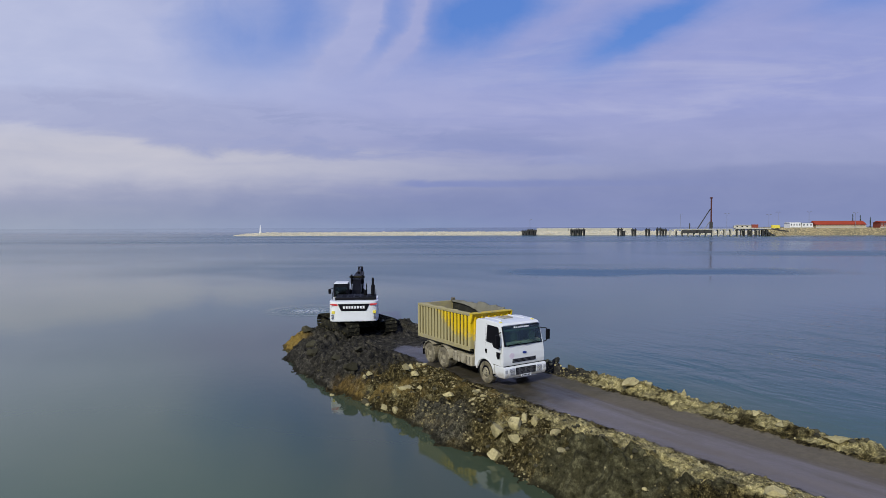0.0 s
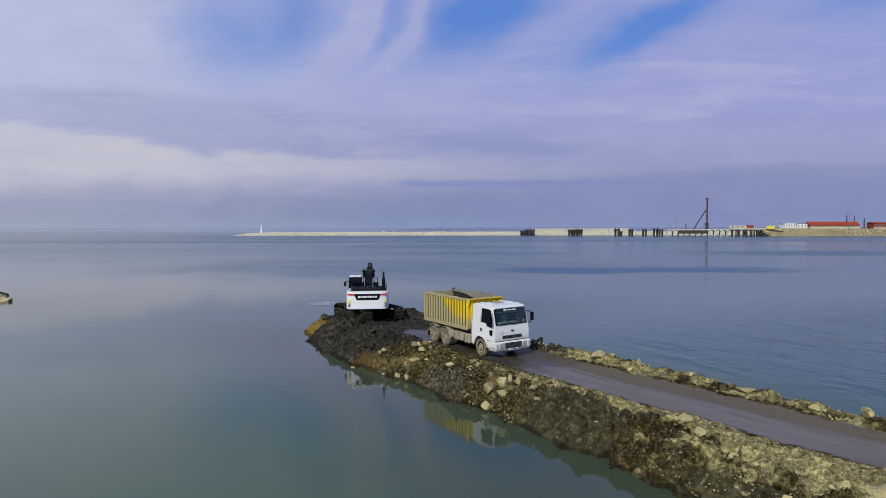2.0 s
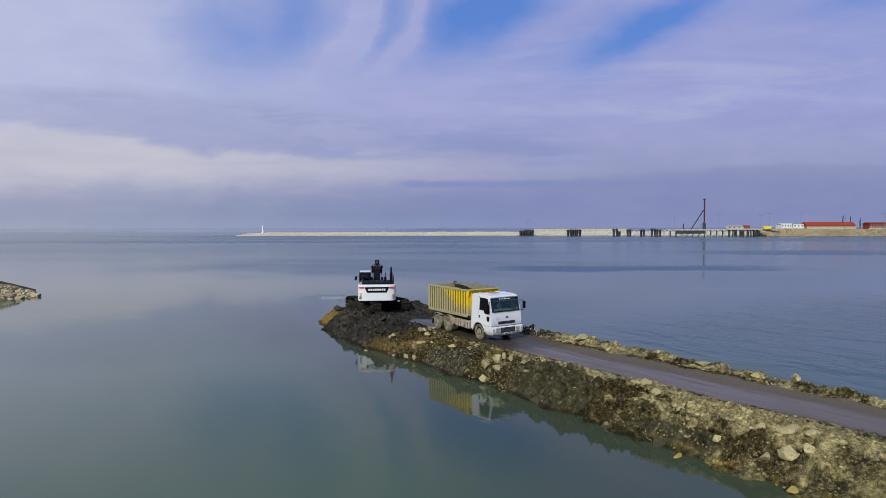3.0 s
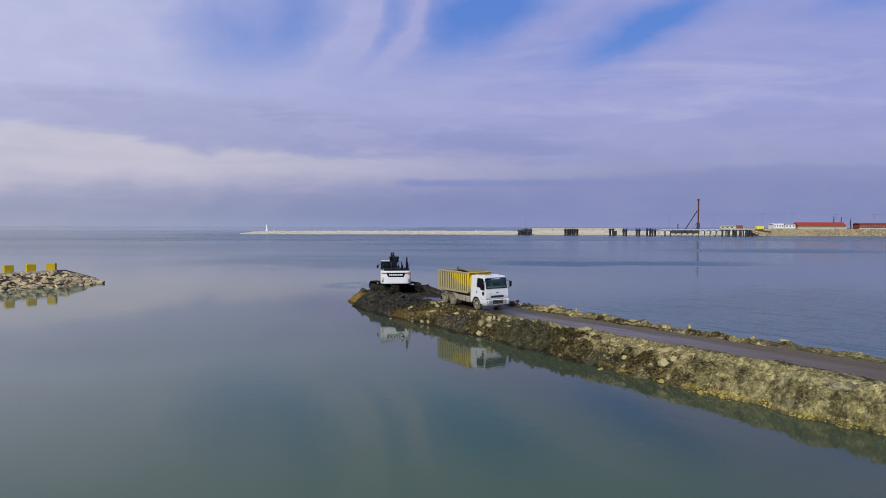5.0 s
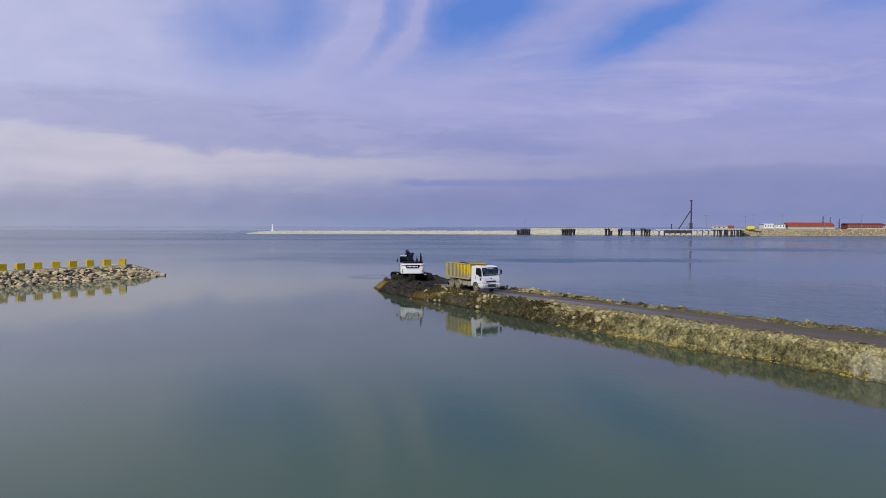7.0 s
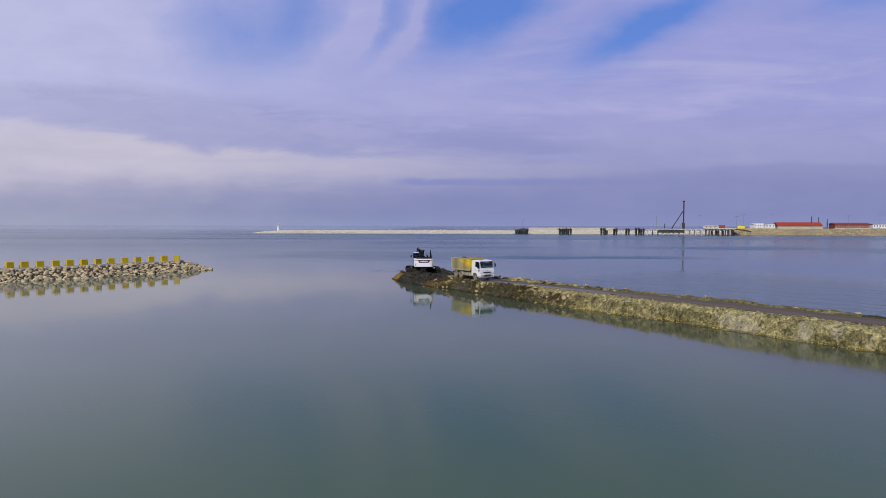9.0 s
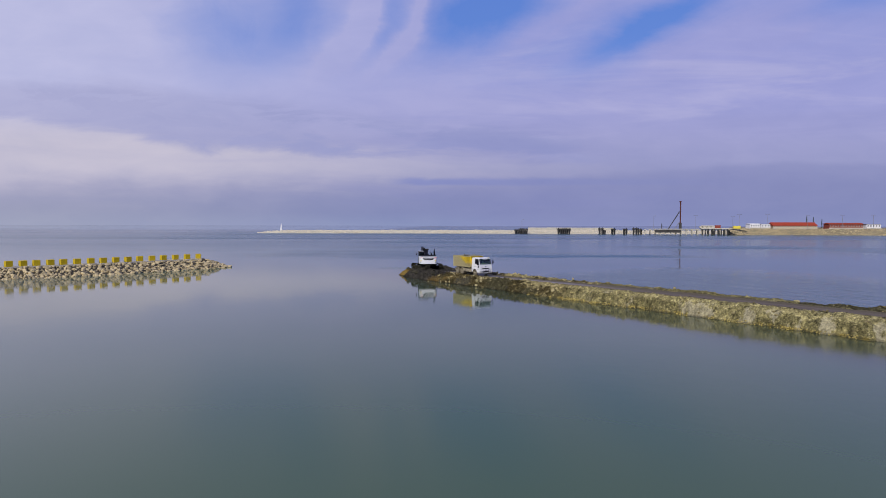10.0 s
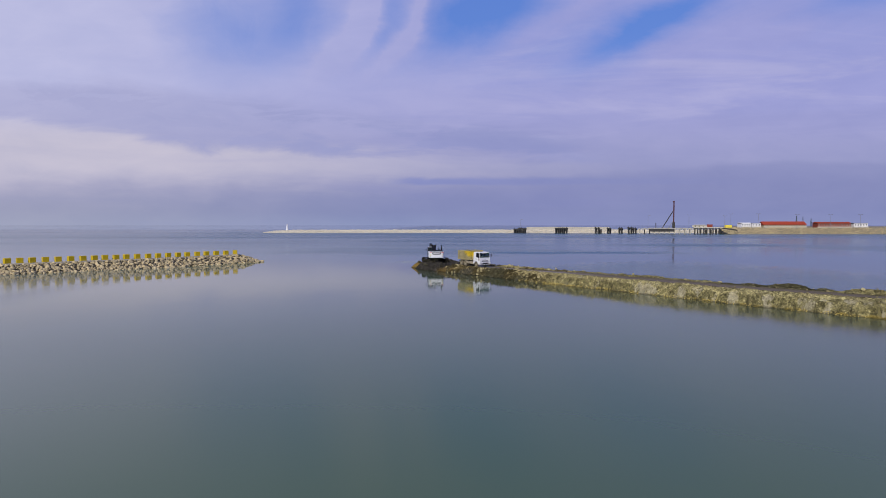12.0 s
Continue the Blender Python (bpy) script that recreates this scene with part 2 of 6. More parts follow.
def water_material():
    m = bpy.data.materials.new("turbid_sea_water")
    m.use_nodes = True
    k = Nodes(m.node_tree)
    co = k.n("ShaderNodeTexCoord").outputs["Object"]
    p = k.n("ShaderNodeBsdfPrincipled")
    silt = k.noise(k.vec("MULTIPLY", co, (1.0, 0.45, 1)), 0.02, 4, 0.55, 0.8)
    col = k.ramp(silt, [(0.3, (0.036, 0.070, 0.029)), (0.55, (0.048, 0.086, 0.038)), (0.75, (0.062, 0.098, 0.052))], "LINEAR")
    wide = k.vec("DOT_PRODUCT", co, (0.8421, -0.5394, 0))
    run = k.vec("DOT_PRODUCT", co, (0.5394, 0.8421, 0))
    # paler base on the left foreground, painted for the bright sky mirrored there
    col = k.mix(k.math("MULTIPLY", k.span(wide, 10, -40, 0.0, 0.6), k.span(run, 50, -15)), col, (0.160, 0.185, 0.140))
    # cat's paws: stretches where a breath of wind ruffles the calm, off the breakwater, in thin lanes and on the causeway's open side
    x, y, z = k.split(co)
    ragged = k.noise(k.vec("MULTIPLY", co, (0.7, 0.35, 1)), 0.012, 4, 0.6, 1.0)
    runj = k.math("ADD", run, k.math("MULTIPLY", k.math("SUBTRACT", ragged, 0.5), 220))
    comb = k.noise(k.xyz(k.math("MULTIPLY", wide, 0.0035), k.math("MULTIPLY", run, 0.022), 0.7), 1.0, 4, 0.6, 0.3)
    rise = k.math("ADD", k.math("MULTIPLY", k.span(runj, 235, 300), 0.6), k.math("MULTIPLY", k.math("MULTIPLY", k.span(runj, 95, 160), 0.4), k.span(wide, 50, -10, 0.35, 1.0)))
    off = k.math("MULTIPLY", k.math("MULTIPLY", rise, k.span(k.math("ADD", runj, k.math("MULTIPLY", wide, 4.0)), 5200, 640, 0.55, 1.0)), k.math("MULTIPLY", k.span(comb, 0.38, 0.58, 0.6, 1.0), k.span(wide, -420, 20, 0.25, 1.0)))
    lane_n = k.math("ADD", run, k.math("MULTIPLY", k.math("SUBTRACT", k.noise(co, 0.02, 3), 0.5), 22))
    thin = k.math("MULTIPLY", k.math("MULTIPLY", k.span(lane_n, 68, 74), k.span(lane_n, 92, 80)), k.math("MULTIPLY", k.span(wide, -4, 16), k.span(wide, 78, 50)))
    thin2 = k.math("MULTIPLY", k.math("MULTIPLY", k.span(lane_n, 128, 140), k.span(lane_n, 180, 152)), k.math("MULTIPLY", k.span(wide, 55, 100), k.span(wide, 175, 120)))
    lee = k.math("MULTIPLY", k.math("MULTIPLY", k.span(x, 6, 16), k.span(x, 75, 40)), k.math("MULTIPLY", k.span(y, 14, -4), k.span(y, -75, -45)))
    patch = k.math("MULTIPLY", k.span(ragged, 0.55, 0.68), 0.35)
    # the open calm far out on the sunward side mirrors the pale sky, but for one thin ruffled line
    still = k.math("MULTIPLY", k.span(run, 560, 680), k.span(wide, -60, -150))
    off = k.math("MULTIPLY", off, k.math("SUBTRACT", 1.0, still))
    line = k.math("MULTIPLY", k.math("MULTIPLY", k.span(runj, 640, 690), k.span(runj, 820, 740)), k.math("MULTIPLY", k.span(wide, -620, -300, 0.25, 1.0), k.span(wide, 40, -20)))
    off = k.math("MAXIMUM", off, k.math("MULTIPLY", line, 0.45))
    # a light breeze between the jetty's head and the causeway's end
    mouth = k.math("MULTIPLY", k.math("MULTIPLY", k.span(runj, 35, 90), k.span(runj, 330, 200)), k.math("MULTIPLY", k.span(wide, -85, -25), k.span(wide, 60, 5)))
    off = k.math("MAXIMUM", off, k.math("MULTIPLY", mouth, k.span(comb, 0.34, 0.60, 0.25, 0.75)))
    gust = k.math("MAXIMUM", k.math("MAXIMUM", off, patch), k.math("MAXIMUM", k.math("MAXIMUM", thin, k.math("MULTIPLY", thin2, 0.8)), k.math("MULTIPLY", lee, 0.5)))
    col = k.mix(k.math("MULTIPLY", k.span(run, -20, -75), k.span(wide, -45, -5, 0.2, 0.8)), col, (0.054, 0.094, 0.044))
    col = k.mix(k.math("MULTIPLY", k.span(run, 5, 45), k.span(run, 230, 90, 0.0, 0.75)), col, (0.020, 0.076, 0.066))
    # silt stirred up along the bank
    plume = k.math("MULTIPLY", k.math("MULTIPLY", k.span(k.math("ADD", x, k.math("MULTIPLY", ragged, 8)), -12, -4), k.span(x, 4, 0)), k.span(y, 40, 20))
    col = k.mix(k.math("MULTIPLY", plume, 0.7), col, (0.043, 0.052, 0.034))
    p.inputs["Specular Tint"].default_value = (0.90, 0.985, 1.0, 1)
    # mirrored blue sky put into the base colour offshore and in gusts; silty green inside
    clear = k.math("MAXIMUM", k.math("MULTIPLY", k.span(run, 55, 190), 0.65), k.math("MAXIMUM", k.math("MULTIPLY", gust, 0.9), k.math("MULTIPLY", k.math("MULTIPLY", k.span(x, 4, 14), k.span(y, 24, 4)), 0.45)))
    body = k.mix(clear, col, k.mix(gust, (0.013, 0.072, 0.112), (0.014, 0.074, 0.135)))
    k.put(p.inputs["Roughness"], k.math("ADD", k.math("MULTIPLY", k.math("ADD", k.span(run, 0, 130, 0.048, 0.12), k.span(run, -15, -85, 0.0, 0.14)), k.span(run, 500, 1300, 1.0, 0.25)), k.math("MULTIPLY", gust, 0.24)))
    p.inputs["IOR"].default_value = 1.333
    fine = k.noise(k.vec("MULTIPLY", co, (1.0, 0.6, 1)), 2.2, 3, 0.5)
    swell = k.noise(k.vec("MULTIPLY", co, (1.0, 0.5, 1)), 0.35, 3, 0.5, 0.4)
    near_wind = k.math("MAXIMUM", k.math("MAXIMUM", lee, k.math("MULTIPLY", patch, 0.2)), k.math("MULTIPLY", thin, 0.8))
    h = k.math("ADD", k.math("MULTIPLY", fine, k.math("ADD", 0.004, k.math("MULTIPLY", near_wind, 0.03))), k.math("MULTIPLY", swell, k.math("ADD", 0.008, k.math("MULTIPLY", near_wind, 0.24))))
    dip = k.vec("LENGTH", k.vec("MULTIPLY", k.vec("SUBTRACT", co, DIP), (1, 1, 0)))
    stir = k.math("MULTIPLY", k.span(dip, 5.0, 1.5), k.span(fine, 0.30, 0.60, 0.35, 1.0))
    h = k.math("ADD", h, k.math("MULTIPLY", stir, k.math("ADD", k.math("MULTIPLY", k.math("SINE", k.math("MULTIPLY", dip, 5.5)), 0.018), k.math("MULTIPLY", k.noise(co, 1.6, 4, 0.6), 0.10))))
    froth = k.math("MULTIPLY", k.span(dip, 2.3, 0.9), k.span(k.noise(k.vec("MULTIPLY", co, (1.6, 1, 1)), 2.4, 5, 0.65), 0.46, 0.60))
    h = k.math("MULTIPLY", h, k.math("MULTIPLY_ADD", still, -0.95, 1.0))
    b = k.n("ShaderNodeBump")
    b.inputs["Strength"].default_value, b.inputs["Distance"].default_value = 1.0, 1.0
    k.put(b.inputs["Height"], h)
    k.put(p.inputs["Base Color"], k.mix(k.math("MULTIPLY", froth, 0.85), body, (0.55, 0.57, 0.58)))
    k.t.links.new(b.outputs[0], p.inputs["Normal"])
    k.t.links.new(p.outputs[0], k.n("ShaderNodeOutputMaterial").inputs[0])
    return m


def earth_material():
    """The fill of the causeway: wet mud road, dark dredged mud, pale rubble, ochre clay. The attribute 'soil' says where each lies."""
    m = bpy.data.materials.new("causeway_fill")
    m.use_nodes = True
    k = Nodes(m.node_tree)
    co = k.n("ShaderNodeTexCoord").outputs["Object"]
    at = k.n("ShaderNodeAttribute")
    at.attribute_name = "soil"
    wet, pale, mud = k.split(at.outputs["Color"])
    n1, n2, n3 = k.noise(co, 0.9, 5, 0.6), k.noise(co, 6.0, 5, 0.65), k.noise(co, 28, 4, 0.6)
    grit = k.math("ADD", k.math("MULTIPLY", n2, 0.55), k.math("MULTIPLY", n3, 0.45))
    x, y, z = k.split(co)
    far_grit = k.math("ADD", k.math("MULTIPLY", k.noise(k.vec("MULTIPLY", co, (1, 1, 0.6)), 2.6, 4, 0.65), 0.36), k.math("ADD", k.math("MULTIPLY", n2, 0.42), k.math("MULTIPLY", n3, 0.22)))
    grit = k.mix(k.span(y, -20, -30), grit, far_grit)
    older = k.span(y, -19, -27)
    tan = k.ramp(grit, [(0.36, (0.045, 0.037, 0.015)), (0.49, (0.225, 0.192, 0.086)), (0.64, (0.50, 0.438, 0.225))], "LINEAR")
    clods = k.math("ADD", k.math("MULTIPLY", k.noise(co, 2.1, 4, 0.6, 0.3), 0.40), k.math("ADD", k.math("MULTIPLY", n2, 0.38), k.math("MULTIPLY", n3, 0.22)))
    dark = k.ramp(clods, [(0.38, (0.004, 0.004, 0.004)), (0.52, (0.036, 0.033, 0.026)), (0.64, (0.120, 0.106, 0.080))], "LINEAR")
    dark = k.mix(k.span(y, 0, -6), dark, k.ramp(clods, [(0.38, (0.010, 0.009, 0.004)), (0.52, (0.054, 0.049, 0.024)), (0.64, (0.165, 0.150, 0.078))], "LINEAR"))
    brown = k.ramp(grit, [(0.40, (0.006, 0.005, 0.002)), (0.52, (0.050, 0.040, 0.015)), (0.66, (0.23, 0.185, 0.080))], "LINEAR")
    blotch = k.math("ADD", k.math("MULTIPLY", k.math("SUBTRACT", n1, 0.5), 1.7), k.math("MULTIPLY", k.math("SUBTRACT", k.noise(co, 0.33, 3, 0.5), 0.5), 1.1))
    tan = k.mix(older, tan, k.ramp(grit, [(0.37, (0.085, 0.074, 0.030)), (0.49, (0.255, 0.225, 0.098)), (0.63, (0.49, 0.435, 0.210))], "LINEAR"))
    brown = k.mix(older, brown, k.ramp(grit, [(0.38, (0.036, 0.032, 0.013)), (0.51, (0.150, 0.134, 0.058)), (0.64, (0.33, 0.295, 0.140))], "LINEAR"))
    blotch = k.math("MULTIPLY", blotch, k.math("MULTIPLY_ADD", older, -0.5, 1.0))
    # stones bedded in the fill: cells of their own tone at two sizes, standing proud
    vor = []
    for scale in (2.3, 6.5):
        node = k.n("ShaderNodeTexVoronoi")
        k.put(node.inputs["Vector"], k.vec("ADD", co, k.vec("SCALE", k.noise(co, scale * 1.2, 3, 0.6, 0.0, 1), 0.35)))
        node.inputs["Scale"].default_value = scale
        node.inputs["Randomness"].default_value = 1.0
        vor.append((k.split(node.outputs["Color"])[0], node.outputs["Distance"]))
    tone = k.math("ADD", k.math("MULTIPLY", vor[0][0], 0.45), k.math("MULTIPLY", vor[1][0], 0.55))
    stones = k.ramp(tone, [(0.15, (0.54, 0.54, 0.56)), (0.5, (1.0, 0.99, 0.97)), (0.85, (1.65, 1.62, 1.52))], "LINEAR")
    proud = k.math("SUBTRACT", 1.0, k.math("ADD", k.math("MULTIPLY", vor[0][1], 0.7), k.math("MULTIPLY", vor[1][1], 0.5)))
    pm = k.span(k.math("ADD", pale, blotch), 0.35, 0.62)
    # shade of crevices put into the older bank's colour, without relief
    crevice_shade = k.math("MULTIPLY", k.span(k.noise(k.vec("MULTIPLY", co, (1, 1, 0.45)), 2.4, 5, 0.7, 0.4), 0.44, 0.36), older)
    mm = k.span(k.math("ADD", mud, k.math("MULTIPLY", k.math("SUBTRACT", k.noise(co, 1.6, 5, 0.6), 0.5), 1.0)), 0.38, 0.62)
    col = k.mix(pm, brown, tan)
    col = k.mix(k.math("MULTIPLY", crevice_shade, 0.75), col, (0.040, 0.036, 0.017))
    col = k.mix(1.0, col, stones, "MULTIPLY")
    col = k.mix(mm, col, dark)
    rust = k.math("MULTIPLY", k.math("MULTIPLY", k.span(k.noise(co, 0.8, 4, 0.6, 0.6), 0.52, 0.64), k.span(y, -7, -3)), k.math("SUBTRACT", 1.0, mm))
    col = k.mix(k.math("MULTIPLY", rust, 0.7), col, k.ramp(grit, [(0.34, (0.045, 0.030, 0.008)), (0.66, (0.26, 0.18, 0.055))], "LINEAR"))
    # a tip of blue-grey gravel and rusty seepage at the foot of the bank
    tip = k.vec("LENGTH", k.vec("MULTIPLY", k.vec("ADD", co, (5.1, 1.7, -0.6)), (0.75, 0.5, 0.3)))
    col = k.mix(k.span(k.math("ADD", tip, k.math("MULTIPLY", k.math("SUBTRACT", n1, 0.5), 1.2)), 1.25, 0.55, 0.0, 0.75), col, k.ramp(grit, [(0.40, (0.008, 0.008, 0.006)), (0.53, (0.070, 0.066, 0.048)), (0.66, (0.23, 0.215, 0.16))], "LINEAR"))
    seep = k.vec("LENGTH", k.vec("MULTIPLY", k.vec("ADD", co, (6.2, -5.2, -0.3)), (0.9, 0.55, 1.0)))
    col = k.mix(k.span(k.math("ADD", seep, k.math("MULTIPLY", k.math("SUBTRACT", n1, 0.5), 1.4)), 1.1, 0.5, 0.0, 0.6), col, k.ramp(grit, [(0.38, (0.025, 0.015, 0.004)), (0.62, (0.24, 0.155, 0.04))], "LINEAR"))
    # ochre clay at the outer end and a weedy yellow tide line
    ochre = k.math("MULTIPLY", k.span(y, 15.5, 17.5), k.span(k.math("ADD", x, k.math("MULTIPLY", n1, 2.0)), -2.2, -3.6))
    col = k.mix(k.math("MULTIPLY", ochre, 0.6), col, k.ramp(grit, [(0.3, (0.13, 0.075, 0.012)), (0.65, (0.42, 0.28, 0.06))], "LINEAR"))
    tide = k.math("MULTIPLY", k.span(k.math("ADD", z, k.math("MULTIPLY", n1, 0.35)), 0.52, 0.30), k.span(y, -14, -22))
    col = k.mix(k.math("MULTIPLY", k.math("MULTIPLY", tide, 0.55), k.span(k.noise(co, 1.3, 3), 0.45, 0.62)), col, k.ramp(grit, [(0.36, (0.09, 0.062, 0.010)), (0.62, (0.52, 0.38, 0.06))], "LINEAR"))
    chalk = k.math("MULTIPLY", k.math("MULTIPLY", k.span(k.noise(k.vec("MULTIPLY", co, (1, 1, 0.4)), 0.50, 5, 0.65), 0.52, 0.60), k.span(y, -24, -30)), k.span(z, 1.7, 1.25))
    col = k.mix(k.math("MULTIPLY", chalk, 0.65), col, k.ramp(grit, [(0.36, (0.18, 0.16, 0.095)), (0.6, (0.54, 0.49, 0.32))], "LINEAR"))
    road = k.ramp(k.math("ADD", k.math("MULTIPLY", k.noise(k.vec("MULTIPLY", co, (1, 0.18, 1)), 1.6, 5, 0.6), 0.7), k.math("MULTIPLY", n2, 0.3)), [(0.3, (0.110, 0.090, 0.070)), (0.7, (0.150, 0.124, 0.098))], "LINEAR")
    road = k.mix(k.span(y, -18, -40, 0.0, 0.8), road, k.ramp(n2, [(0.3, (0.080, 0.063, 0.047)), (0.7, (0.135, 0.106, 0.080))], "LINEAR"))
    # wet along the waterline; shade of the older bank's undercut is painted in too
    col = k.mix(k.math("MULTIPLY", k.span(k.math("ADD", z, k.math("MULTIPLY", n1, 0.2)), 0.30, 0.16), k.span(y, -20, -12, 0.5, 0.7)), col, (0.012, 0.011, 0.006))
    # wet mud round the truck, with its dark reflection put into the colour
    wet_reflection = k.math("MULTIPLY", k.span(k.math("ADD", y, k.math("MULTIPLY", n1, 2.0)), -4.8, -1.8), k.span(n1, 0.36, 0.56, 0.65, 1.0))
    road = k.mix(wet_reflection, road, (0.040, 0.034, 0.022))
    # the outer half of the track is drier, olive-brown earth
    lane_side = k.math("ADD", at.outputs["Alpha"], k.math("MULTIPLY", k.math("SUBTRACT", k.noise(k.vec("MULTIPLY", co, (1, 0.15, 1)), 1.1, 4, 0.6), 0.5), 0.7))
    dry = k.math("MULTIPLY", k.span(lane_side, 0.42, 0.70), k.span(y, 4, -4))
    road = k.mix(k.math("MULTIPLY", dry, 0.5), road, k.ramp(n2, [(0.3, (0.070, 0.060, 0.032)), (0.7, (0.135, 0.115, 0.066))], "LINEAR"))
    wm = k.span(k.math("ADD", wet, k.math("MULTIPLY", k.math("SUBTRACT", n2, 0.5), 0.5)), 0.35, 0.65)
    col = k.mix(wm, col, road)
    slick = k.math("MULTIPLY", k.math("MULTIPLY", wm, k.math("MULTIPLY", k.span(y, -34, -14, 0.3, 1.0), k.math("SUBTRACT", 1.0, k.math("MULTIPLY", dry, 0.7)))), k.span(k.noise(k.vec("MULTIPLY", co, (1, 0.22, 1)), 0.8, 3, 0.45, 0.5), 0.30, 0.58, 0.70, 1.0))
    p = k.n("ShaderNodeBsdfPrincipled")
    k.put(p.inputs["Base Color"], col)
    k.put(p.inputs["Roughness"], k.math("SUBTRACT", 0.92, k.math("MULTIPLY", slick, 0.60)))
    k.put(p.inputs["Specular IOR Level"], k.math("ADD", 0.06, k.math("MULTIPLY", slick, 0.32)))
    b = k.n("ShaderNodeBump")
    b.inputs["Strength"].default_value, b.inputs["Distance"].default_value = 1.0, 0.06
    k.put(b.inputs["Height"], k.math("MULTIPLY", k.math("ADD", grit, k.math("MULTIPLY", k.math("MULTIPLY", proud, 2.2), k.math("MULTIPLY_ADD", mm, -0.5, 1.0))), k.math("SUBTRACT", 1.0, k.math("MULTIPLY", wm, 0.93))))
    k.t.links.new(b.outputs[0], p.inputs["Normal"])
    k.t.links.new(p.outputs[0], k.n("ShaderNodeOutputMaterial").inputs[0])
    return m


